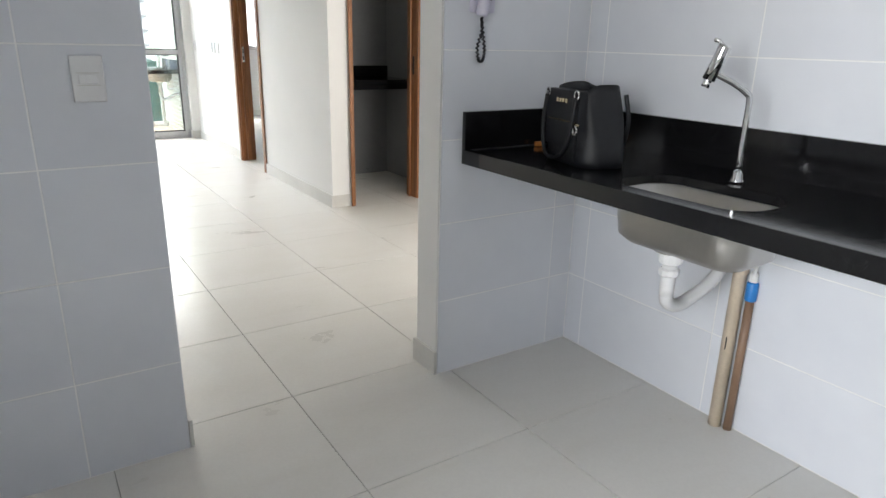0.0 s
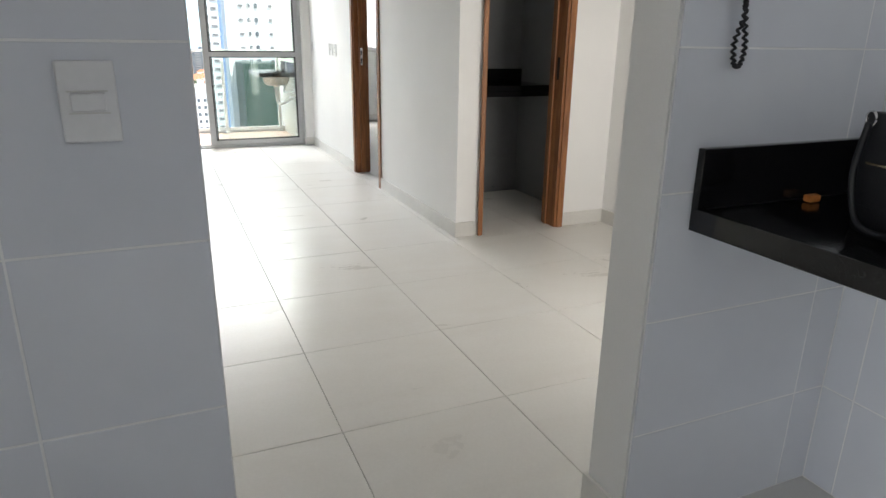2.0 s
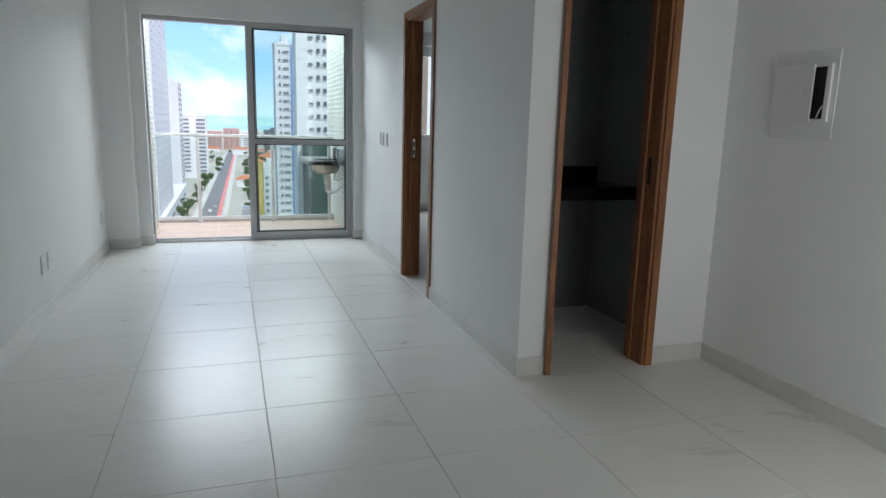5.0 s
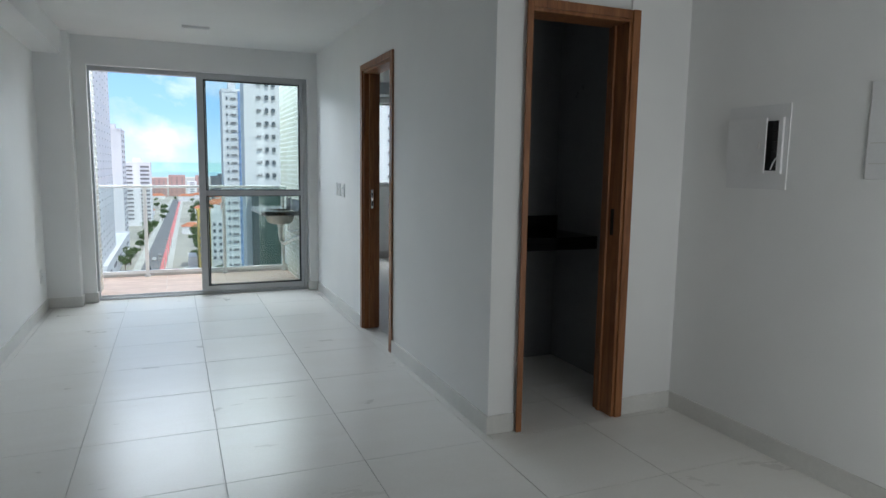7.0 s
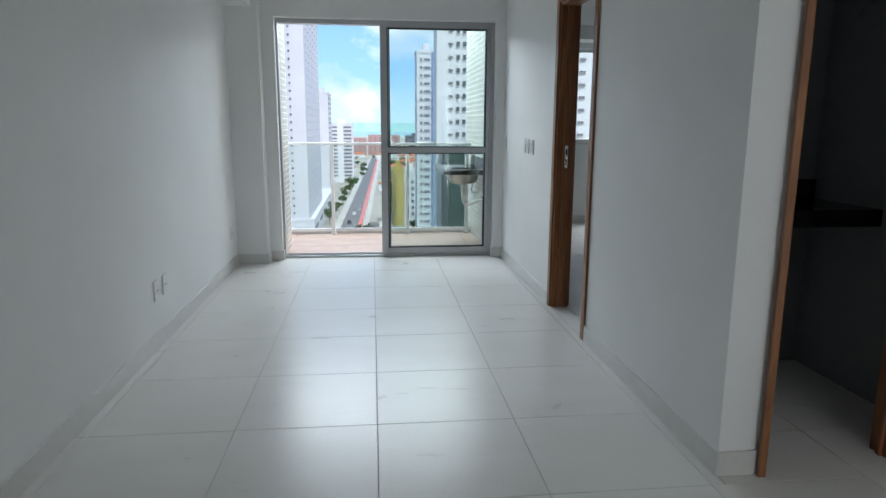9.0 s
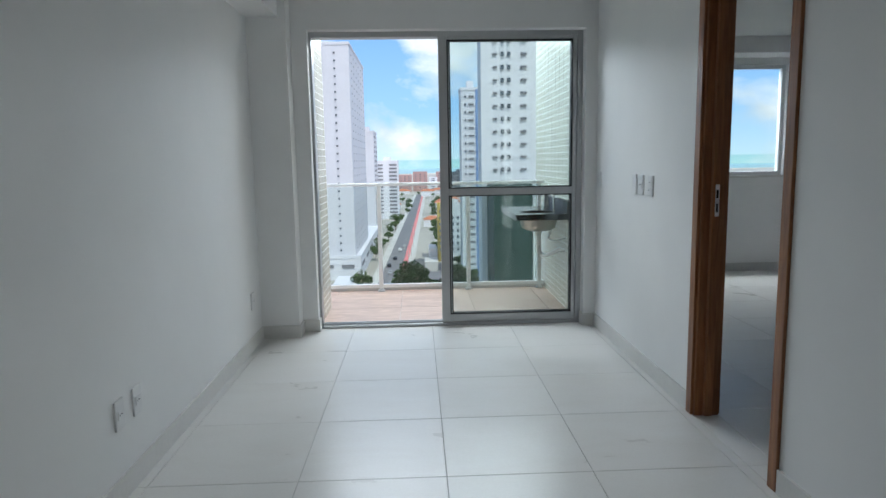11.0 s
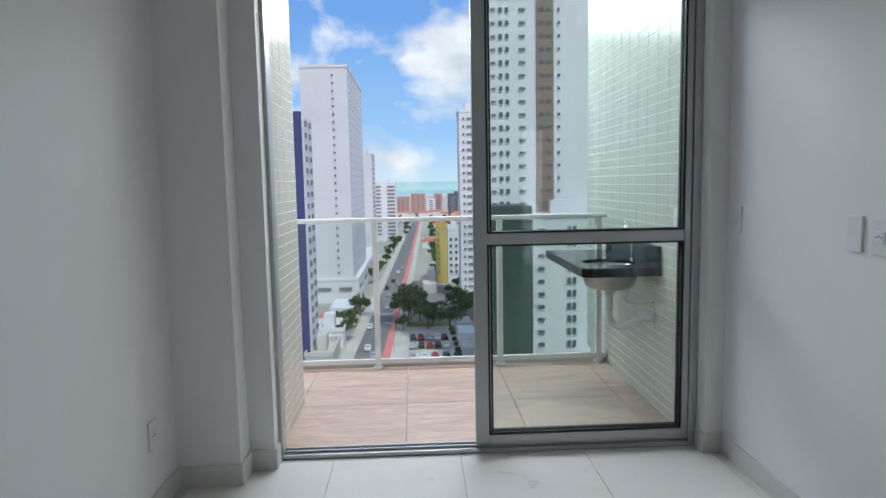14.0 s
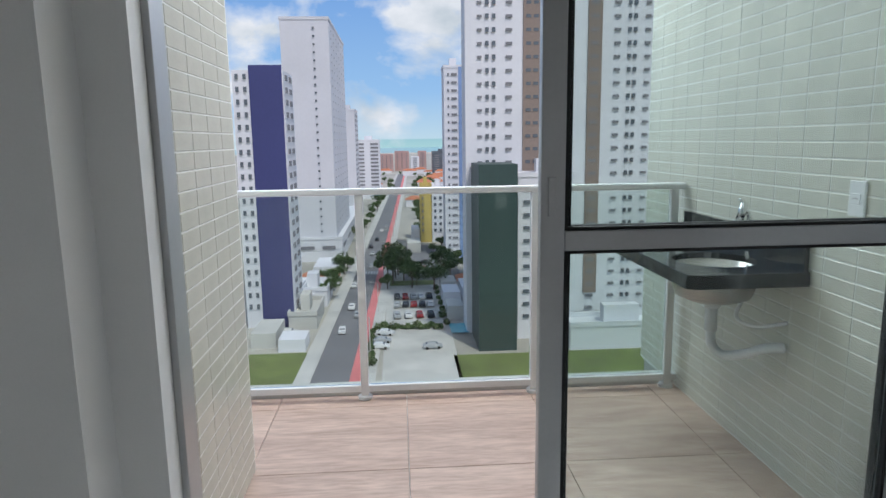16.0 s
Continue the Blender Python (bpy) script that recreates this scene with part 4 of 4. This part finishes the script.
def tower(name, label, x0, x1, y0, y1, top, mat, storey=2.9, front=(), side=(), strips=(), lower=GZ, roof=True):
    """A tower block: wall, roof parapet, upright cladding strips and rows of window or grey shade boxes, storey by
    storey.
    front: (x, width, height, material) columns on the near face; side: (y, width, height, which side, material)."""
    t = thing(name, ((x0 + x1) / 2, (y0 + y1) / 2, lower), label, "building")
    ox, oy, oz = t.location
    wall = part("wall", box(x0, x1, y0, y1, lower, top), mat, t)
    if roof:
        part("roof", boxes((x0 - 0.2, x1 + 0.2, y0 - 0.2, y0 + 0.2, top, top + 1.1), (x0 - 0.2, x1 + 0.2, y1 - 0.2, y1 + 0.2, top, top + 1.1),
                           (x0 - 0.2, x0 + 0.2, y0 + 0.2, y1 - 0.2, top, top + 1.1), (x1 - 0.2, x1 + 0.2, y0 + 0.2, y1 - 0.2, top, top + 1.1),
                           ((x0 * 2 + x1) / 3, (x0 + x1 * 2) / 3, (y0 * 2 + y1) / 3, (y0 + y1 * 2) / 3, top, top + 4)), mat, t)
    for a, b, z0, z1, m in strips:
        part("cladding", box(a, b, y0 - 0.25, y0 + 0.3, z0, z1), m, t)
    n = int((min(top, 62) - lower - 4) / storey)
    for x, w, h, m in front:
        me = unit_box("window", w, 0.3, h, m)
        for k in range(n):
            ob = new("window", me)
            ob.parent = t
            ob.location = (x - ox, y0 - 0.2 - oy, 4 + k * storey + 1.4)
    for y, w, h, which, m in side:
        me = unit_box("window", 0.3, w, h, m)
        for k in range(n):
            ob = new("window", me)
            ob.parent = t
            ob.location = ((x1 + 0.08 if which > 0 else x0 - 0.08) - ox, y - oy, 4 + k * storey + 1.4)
    return t


# V boxes: shade in balconies and recesses, put on as flat dark grey
G, V = "window_glass", "recess_shade"
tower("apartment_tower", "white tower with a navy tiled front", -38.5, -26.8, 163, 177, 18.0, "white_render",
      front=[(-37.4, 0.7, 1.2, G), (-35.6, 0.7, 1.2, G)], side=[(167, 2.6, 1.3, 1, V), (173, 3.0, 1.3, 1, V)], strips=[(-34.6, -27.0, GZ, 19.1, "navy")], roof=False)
tower("apartment_tower", "tall plain white tower with tiny windows", -42.5, -24.8, 255, 322, 45.5, "grey_render",
      front=[(-30.4, 0.7, 0.7, G)], side=[(y, 1.0, 0.6, 1, "pale_slot") for y in (262, 272, 283, 294, 305, 316)])
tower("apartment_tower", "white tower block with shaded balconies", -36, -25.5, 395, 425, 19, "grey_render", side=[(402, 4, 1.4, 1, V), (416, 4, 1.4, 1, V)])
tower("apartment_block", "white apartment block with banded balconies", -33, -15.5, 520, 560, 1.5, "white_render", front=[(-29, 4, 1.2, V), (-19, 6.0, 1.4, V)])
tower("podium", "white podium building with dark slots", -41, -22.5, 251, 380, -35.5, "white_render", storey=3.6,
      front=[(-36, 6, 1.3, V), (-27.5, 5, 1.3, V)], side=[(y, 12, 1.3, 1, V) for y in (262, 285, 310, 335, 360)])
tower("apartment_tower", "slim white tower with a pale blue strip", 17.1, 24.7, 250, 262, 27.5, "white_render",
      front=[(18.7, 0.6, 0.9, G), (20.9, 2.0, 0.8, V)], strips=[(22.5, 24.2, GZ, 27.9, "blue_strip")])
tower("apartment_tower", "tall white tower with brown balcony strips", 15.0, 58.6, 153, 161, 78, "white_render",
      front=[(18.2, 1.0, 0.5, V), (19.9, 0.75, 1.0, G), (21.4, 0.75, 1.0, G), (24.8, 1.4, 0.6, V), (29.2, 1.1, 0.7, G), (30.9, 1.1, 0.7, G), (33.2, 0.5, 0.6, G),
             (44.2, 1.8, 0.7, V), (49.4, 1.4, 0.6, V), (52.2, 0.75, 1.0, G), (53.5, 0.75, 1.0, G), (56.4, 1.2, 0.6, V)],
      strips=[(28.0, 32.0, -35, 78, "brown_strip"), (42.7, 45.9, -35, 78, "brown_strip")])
tower("green_block", "dark green clad service block", 16.2, 24.4, 139, 152.5, -3.8, "dark_green", front=[], side=[], roof=False)
tower("apartment_block", "white block with paired windows", 26.0, 39, 147, 152.6, -7, "white_render", front=[(27.9, 1.4, 0.8, G), (34.2, 0.8, 1.5, G), (35.4, 0.8, 1.5, G)])
tower("apartment_block", "mustard and white apartment block", 9, 14, 293, 305, -19, "yellow", front=[(10.0, 0.8, 1.2, V)])
tower("apartment_block", "white apartment block with a red roof", 14.2, 19.4, 293, 305, -20, "white_render", front=[(15.6, 1.1, 1.3, G), (18.0, 1.1, 1.3, G)])
tower("office_block", "dark glazed office block", 44, 69, 860, 880, -14, "window_glass", front=[(50, 6, 1.4, V), (60, 6, 1.4, V)])
for i, (a, b, y, tp) in enumerate(((-28, -8, 980, -18), (-6, 16, 1000, -14), (18, 30, 960, -22), (31, 44, 1040, -15), (-60, -34, 1050, -20), (70, 110, 1050, -16))):
    tower("seafront_block", "pink seafront apartment block" if i % 3 != 2 else "pale seafront apartment block", a, b, y, y + 18, tp, "pink" if i % 3 != 2 else "white_render",
          front=[(a + 4, 2, 1.3, V), ((a + b) / 2, 2, 1.3, G), (b - 4, 2, 1.3, V)], roof=False)
tower("low_hall", "low white pool terrace building", 36, 60, 138, 146, -39, "white_render", front=[(44, 8, 1.2, V), (54, 6, 1.2, V)])
structure("pool", quad_strip([(152, 11.2, 15.4), (160, 11.2, 15.4)], GZ + 0.4), "pool", "bright blue swimming pool", "pool")
tower("low_hall", "low white roofed workshop", -30, -21, 182, 196, -39.5, "white_render")
tower("low_hall", "low pale flat-roofed house", -28, -21.2, 160, 176, -40.5, "concrete")


def house(x, y, w, d, h, rnd):
    t = thing("house", (x, y, GZ), "small house with a terracotta hipped roof", "house", "low houses")
    part("wall", box(x - w / 2, x + w / 2, y - d / 2, y + d / 2, GZ, GZ + h), "white_render", t)
    bm = bmesh.new()
    e, k = 0.5, min(w, d) * 0.35
    q = [bm.verts.new(p) for p in ((x - w / 2 - e, y - d / 2 - e, GZ + h), (x + w / 2 + e, y - d / 2 - e, GZ + h), (x + w / 2 + e, y + d / 2 + e, GZ + h), (x - w / 2 - e, y + d / 2 + e, GZ + h),
                                   (x - w / 2 + k, y, GZ + h + k * 0.7), (x + w / 2 - k, y, GZ + h + k * 0.7))]
    for f in ((0, 1, 5, 4), (1, 2, 5), (2, 3, 4, 5), (3, 0, 4), (3, 2, 1, 0)):
        bm.faces.new([q[i] for i in f])
    part("roof", bm, "terracotta", t)
    return t


for a, b, c, d, tp, m in ((-27.5, -21.6, 143, 150, -41.2, "white_render"), (-34, -28.5, 146, 158, -40.5, "concrete"), (-33, -28.6, 184, 198, -38.8, "white_render"),
                         (11.0, 15.6, 176, 186, -39.5, "white_render"), (11.2, 15.4, 165, 173, -40.5, "concrete"), (-31, -24.5, 176, 186, -40.0, "white_render"), (-26.5, -20.8, 208, 220, -40.6, "concrete"), (11.5, 16, 194, 203, -40.5, "concrete"), (16.8, 22, 182, 196, -40, "white_render"), (-30, -21, 222, 240, -40.4, "white_render"),
                         (2.5, 8, 266, 280, -40, "concrete"), (20, 27, 280, 300, -36, "white_render"), (5, 8.4, 296, 312, -38.5, "white_render")):
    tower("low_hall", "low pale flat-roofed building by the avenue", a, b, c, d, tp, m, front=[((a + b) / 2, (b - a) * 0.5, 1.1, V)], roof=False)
rng = random.Random(7)
house(-28.5, 206, 8, 8, 3.2, rng)
house(-22.8, 212, 5, 6, 3.0, rng)
house(20.5, 200, 7, 9, 3.2, rng)
house(17, 330, 12, 12, 16, rng)
for k in range(70):
    y = rng.uniform(340, 940)
    x = rng.choice((-1, 1)) * rng.uniform(9, 30 + y * 0.09) + road_x(y) + 6
    if -50 < x < -14 and y < 570:
        continue
    house(x, y, rng.uniform(8, 18), rng.uniform(8, 14), rng.uniform(3, 7), rng)


def tree(name, x, y, h, r, seed):
    """A tapered trunk with limbs and a crown of many small leaf clumps."""
    rg = random.Random(seed)
    t = thing(name, (x, y, GZ), "green leafy street tree", "tree", "street trees")
    bm = tube([(x, y, GZ), (x + 0.1, y, GZ + h * 0.3), (x, y + 0.1, GZ + h * 0.6)], 0.25, 6)
    for k in range(5):
        a = k * 1.26 + rg.random()
        tube([(x, y, GZ + h * 0.35), (x + r * 0.35 * math.cos(a), y + r * 0.35 * math.sin(a), GZ + h * 0.6), (x + r * 0.6 * math.cos(a), y + r * 0.6 * math.sin(a), GZ + h * 0.75)], 0.1, 5, bm)
    part("trunk", bm, "bark", t)
    bm = bmesh.new()
    lobes = [(rg.uniform(-0.6, 0.6) * r, rg.uniform(-0.6, 0.6) * r, h * rg.uniform(0.55, 0.88), r * rg.uniform(0.35, 0.6)) for _ in range(8)]
    for _ in range(900):
        lx, ly, lz, lr = rg.choice(lobes)
        d = Vector((rg.gauss(0, 1), rg.gauss(0, 1), rg.gauss(0, 1))).normalized() * lr * rg.uniform(0.6, 1.05)
        c = Vector((x + lx, y + ly, GZ + lz)) + Vector((d.x, d.y, d.z * 0.75))
        u = Vector((rg.gauss(0, 1), rg.gauss(0, 1), rg.gauss(0, 1))).normalized()
        v = u.orthogonal().normalized()
        w = u.cross(v)
        s = rg.uniform(0.3, 0.65)
        bm.faces.new([bm.verts.new(c + s * (a * v + b * w + e * u)) for a, b, e in ((-1, 0, 0), (0, -0.6, 0.2), (1, 0, 0), (0, 0.6, 0.2))])
    part("crown", bm, "leaf", t)
    return t


protos = [tree("tree", -3.0, 208, 12, 5.2, 1), tree("tree", 9.6, 198, 9, 4.2, 2), tree("tree", 3.0, 202, 8, 3.6, 3)]
spots = [(-4.6, 213), (-2.2, 217), (0.6, 213), (-1.4, 222), (4.5, 205), (-4.6, 200), (13.5, 222), (-22.5, 208), (-22.3, 200), (-20.8, 214), (-20, 226), (-19.6, 236), (-21, 190), (16, 215), (19, 232),
         (22, 222), (13, 262), (17, 275), (-20, 300), (-19, 320), (-18, 345), (-17, 370), (-17, 400), (-15, 430), (-15, 455), (-14, 480), (-13, 505), (9, 320), (11, 350), (10, 380), (12, 410),
         (12, 440), (14, 470), (13, 520), (15, 560), (-9, 560), (-8, 600), (14, 610), (17, 660), (22, 690), (-9, 680), (-16, 720), (28, 740), (36, 780), (20, 820), (-20, 840), (2, 870), (46, 800), (30, 640)]
for i, (x, y) in enumerate(spots):
    k = rng.uniform(0.85, 1.05) if i < 4 else rng.uniform(0.5, 0.9)
    ob = copy_thing(protos[i % 3], Matrix())
    ob.matrix_basis = Matrix.Translation((x, y, GZ)) @ pose(0, 0, 0, 0, 0, rng.uniform(0, 360)) @ Matrix.Scale(k, 4)


def car(x, y, heading, mat):
    """A small car: shaped body with cabin glass and four wheels."""
    t = thing("car", (0, 0, 0), "parked car among others in the lot" if abs(heading) > 3 else "car driving along the grey avenue", "car", "cars")
    bm = bmesh.new()
    prof = [(-2.1, 0.35), (-2.1, 0.85), (-1.25, 0.95), (-0.55, 1.45), (0.95, 1.45), (1.75, 0.95), (2.1, 0.85), (2.1, 0.35)]
    sides = [[bm.verts.new((sx * (0.85 if z < 1.2 else 0.68), yy, z)) for yy, z in prof] for sx in (-1, 1)]
    for i in range(len(prof)):
        j = (i + 1) % len(prof)
        bm.faces.new((sides[0][i], sides[0][j], sides[1][j], sides[1][i]))
    for s in sides:
        bm.faces.new(s)
    bmesh.ops.recalc_face_normals(bm, faces=bm.faces)
    part("body", bm, mat, t)
    part("windscreen", boxes((-0.6, 0.6, -1.1, -0.75, 1.05, 1.3)), "window_glass", t)
    part("rear_window", boxes((-0.6, 0.6, 1.2, 1.5, 1.05, 1.3)), "window_glass", t)
    for sx in (-0.8, 0.8):
        for sy in (-1.3, 1.3):
            part("wheel", lathe([(0.32, sx - 0.1), (0.32, sx + 0.1)], (0, sy, 0.32), 10, "x"), "rubber", t)
    t.matrix_basis = Matrix.Translation((x, y, GZ + 0.12)) @ pose(0, 0, 0, 0, 0, heading)
    return t


cars = {c: car(0, 0, 0, c) for c in ("car_white", "car_black", "car_silver", "car_red")}
first = {}
places = [(-14.7, 156, 1), (-11.8, 170, 1), (-14.0, 178, 1), (-10.9, 236, 1), (-9.5, 330, 1), (-7.5, 345, 1), (-11, 300, 1)]
for r, y in enumerate((168, 179, 188)):
    for k in range(4 if r == 0 else 5):
        places.append((-1.6 + k * (2.9 if r == 0 else 2.3), y, 178 if r % 2 else 4))
places += [(-5.4, 143, 86), (-5.0, 147, 92), (-4.4, 153, 80), (6.2, 142, 95), (-15.2, 205, 1), (-11.6, 262, 1), (-13.0, 280, 1), (-24.6, 152, 88), (-27.4, 156, 92)]
for k in range(6):
    places.append((6 + k * 2.7, 232 + (k % 2) * 9, 92))
for i, (x, y, hd) in enumerate(places):
    c = ("car_white", "car_black", "car_silver", "car_white", "car_black", "car_silver", "car_red")[(i * 5 + i // 3) % 7]
    m = Matrix.Translation((x, y, GZ + 0.12)) @ pose(0, 0, 0, 0, 0, hd)
    if c not in first:
        first[c] = True
        cars[c].matrix_basis = m
    else:
        tagged(copy_thing(cars[c], m), "parked car among others in the lot" if hd > 3 else "car driving along the grey avenue")


def shrub(x, y, r, seed):
    """A low planted bush of small leaves on a short stem."""
    rg = random.Random(seed)
    t = thing("bush", (x, y, GZ), "low green bush in the planted strip", "bush", "bushes")
    part("stem", tube([(x, y, GZ), (x, y, GZ + r * 0.7)], 0.08, 5), "bark", t)
    bm = bmesh.new()
    for _ in range(160):
        d = Vector((rg.gauss(0, 1), rg.gauss(0, 1), rg.gauss(0, 1))).normalized() * r * rg.uniform(0.4, 1.0)
        c = Vector((x + d.x, y + d.y, GZ + r * 0.9 + d.z * 0.8))
        u = Vector((rg.gauss(0, 1), rg.gauss(0, 1), rg.gauss(0, 1))).normalized()
        v = u.orthogonal().normalized()
        w = u.cross(v)
        q = rg.uniform(0.2, 0.4)
        bm.faces.new([bm.verts.new(c + q * (a * v + b * w)) for a, b in ((-1, 0), (0, -0.6), (1, 0), (0, 0.6))])
    part("leaves", bm, "leaf", t)


for k in range(14):
    shrub(-6.0 + k * 1.15 + rng.uniform(-0.3, 0.3), 157.5 + rng.uniform(-1.2, 1.2), rng.uniform(0.5, 1.3), 40 + k)
for k in range(8):
    shrub(-7.2 + rng.uniform(-0.4, 0.4), 132 + k * 3.2, rng.uniform(0.6, 1.2), 60 + k)
for k in range(7):
    shrub(10.4 + rng.uniform(-0.4, 0.4), 160 + k * 6.5, rng.uniform(0.6, 1.4), 80 + k)


def street_pole(x, y):
    t = thing("street_lamp", (x, y, GZ), "grey street lamp pole", "street lamp", "street lamps")
    part("pole", tube([(x, y, GZ), (x, y, GZ + 8)], 0.12, 8), "concrete", t)
    part("arm", tube([(x, y, GZ + 8), (x - 1.6, y, GZ + 8.4)], 0.07, 6), "concrete", t)
    part("lamp_head", box(x - 2.2, x - 1.5, y - 0.15, y + 0.15, GZ + 8.3, GZ + 8.5, 0.03), "concrete", t)


for k in range(8):
    street_pole(road_x(140 + k * 34) + 10.4, 140 + k * 34)

# ---- pieces: floor tiles, wall tiles, balcony tiles ----


def bevel_tile(name, w, d, t, mat, e=0.0012):
    """A thin tile with its top at z = 0 and its lower corner at the origin."""
    bm = bmesh.new()
    lo = [bm.verts.new((x, y, -t)) for x, y in ((0, 0), (w, 0), (w, d), (0, d))]
    mi = [bm.verts.new((x, y, -e)) for x, y in ((0, 0), (w, 0), (w, d), (0, d))]
    hi = [bm.verts.new((x, y, 0)) for x, y in ((e, e), (w - e, e), (w - e, d - e), (e, d - e))]
    bm.faces.new(hi)
    for a, b in ((lo, mi), (mi, hi)):
        for i in range(4):
            j = (i + 1) % 4
            bm.faces.new((a[i], a[j], b[j], b[i]))
    return mesh_of(name, bm, mat)


TILES = {}


def tile_mesh(w, d, t, mat):
    key = (round(w, 3), round(d, 3), mat)
    if key not in TILES:
        TILES[key] = bevel_tile("tile", w, d, t, mat)
    return TILES[key]


def lay(parent, x0, x1, y0, y1, sx, sy, ox, oy, put, t, mat, joint=0.003, limit=None):
    """Tiles on a grid with lines through (ox, oy), cut at the rectangle's edges."""
    def cuts(a, b, s, o):
        k = math.ceil((a - o) / s - 1e-6)
        c = [a]
        while o + k * s < b - 1e-6:
            if o + k * s > a + 0.012:
                c.append(o + k * s)
            k += 1
        return c + [b]
    cx, cy = cuts(x0, x1, sx, ox), cuts(y0, y1, sy, oy)
    n = 0
    for a, b in zip(cx, cx[1:]):
        for c, d in zip(cy, cy[1:]):
            if b - a < 0.012 or d - c < 0.012:
                continue
            ob = new("tile", tile_mesh(b - a - joint, d - c - joint, t, mat))
            ob.parent = parent
            ob.matrix_basis = put(a + joint / 2, c + joint / 2)
            n += 1
    return n


floor_ob = bpy.data.objects["floor"]


def flat(z):
    return lambda x, y: Matrix.Translation((x, y, z))


S = 0.6
for r in ((XL, 1.2, -0.6, 3.0), (1.2, 2.385, 0.6, 3.0), (1.2, 1.212, -0.6, 0.6), (XL, 1.25, 3.0, 7.225), (1.25, 2.385, 3.0, 3.37), (-2.98, 1.212, -4.60, -0.6), (1.25, 1.37, 4.627, 5.358), (1.37, 4.48, 4.40, 9.3), (1.37, 2.315, 3.37, 4.17)):
    lay(floor_ob, *r, S, S, 0.0, 0.0, flat(0.0), 0.004, "floor", 0.0026)


def on_wall_yminus(y):
    """Tiles on a wall that looks to -y: u along x, v up."""
    return lambda u, v: Matrix(((1, 0, 0, u), (0, 0, -1, y), (0, 1, 0, v), (0, 0, 0, 1)))


OB = bpy.data.objects
for nm in ("wall_kitchen_right_end", "wall_kitchen_left_end", "wall_kitchen_right"):
    bed = {"wall_kitchen_right_end": box(0.541, 1.20, 0.4707, 0.482, 0, H), "wall_kitchen_left_end": box(-0.95, -0.386, 0.4707, 0.482, 0, H), "wall_kitchen_right": box(1.2007, 1.212, -2.40, 0.4707, 0, H)}[nm]
    part("grout_bed", bed, "white_grout", OB[nm], "white grout between the tiles")
lay(OB["wall_kitchen_right_end"], 0.536, 1.20, 0, H, 0.6, 0.302, 1.09, 0.0, on_wall_yminus(0.470), 0.003, "tile", 0.003)
lay(OB["wall_kitchen_left_end"], -0.95, -0.381, 0, H, 0.6, 0.302, -0.662, 0.0, on_wall_yminus(0.470), 0.003, "tile", 0.003)


def put_xminus(x):
    """Tiles on a wall that looks to -x: u runs towards -y from 0, v up."""
    return lambda u, v: Matrix(((0, 0, -1, x), (-1, 0, 0, -u), (0, 1, 0, v), (0, 0, 0, 1)))


lay(OB["wall_kitchen_right"], -0.470, 2.40, 0, H, 0.61, 0.302, -0.378, 0.0, put_xminus(1.200), 0.003, "tile", 0.003)

# balcony floor: wood-look tiles
slab = OB["balcony_slab"]
lay(slab, -2.40, 1.2122, 7.32, 8.93, 0.66, 0.66, -0.265, 8.118, flat(-0.05), 0.006, "deck", 0.003)


def small_tiles(parent, u0, u1, put, n_parts):
    """Small cream tiles in straight courses; those low on the wall as pieces, the rest as one mesh."""
    w, h, j = 0.166, 0.0575, 0.005
    cols, rows_ = int((u1 - u0) / w), int(3.7 / h)
    me = bevel_tile("tile", w - j, h - j, 0.005, "cream_tile", 0.0015)
    made, rest = 0, bmesh.new()
    for r in range(rows_):
        for c in range(cols):
            m = put(u0 + c * w + j / 2, -0.05 + r * h + j / 2)
            if made < n_parts:
                ob = new("tile", me)
                ob.parent = parent
                ob.matrix_basis = m
                made += 1
            else:
                q = [(m @ Vector(p)) for p in ((0, 0, -0.005), (w - j, 0, -0.005), (w - j, h - j, -0.005), (0, h - j, -0.005), (0.0015, 0.0015, 0), (w - j - 0.0015, 0.0015, 0), (w - j - 0.0015, h - j - 0.0015, 0), (0.0015, h - j - 0.0015, 0))]
                v = [rest.verts.new(p) for p in q]
                for f in ((4, 5, 6, 7), (0, 1, 5, 4), (1, 2, 6, 5), (2, 3, 7, 6), (3, 0, 4, 7)):
                    rest.faces.new([v[i] for i in f])
    ob = new("tiles", mesh_of("tiles", rest, "cream_tile"))
    ob.parent = parent
    tagged(ob, "small cream glazed tiles", kind="stuff")


small_tiles(wr, -9.42, -7.33, put_xminus(1.2108), 290)
small_tiles(wl, 7.33, 8.17, lambda u, v: Matrix(((0, 0, 1, -0.9025), (1, 0, 0, u), (0, 1, 0, v), (0, 0, 0, 1))), 290)
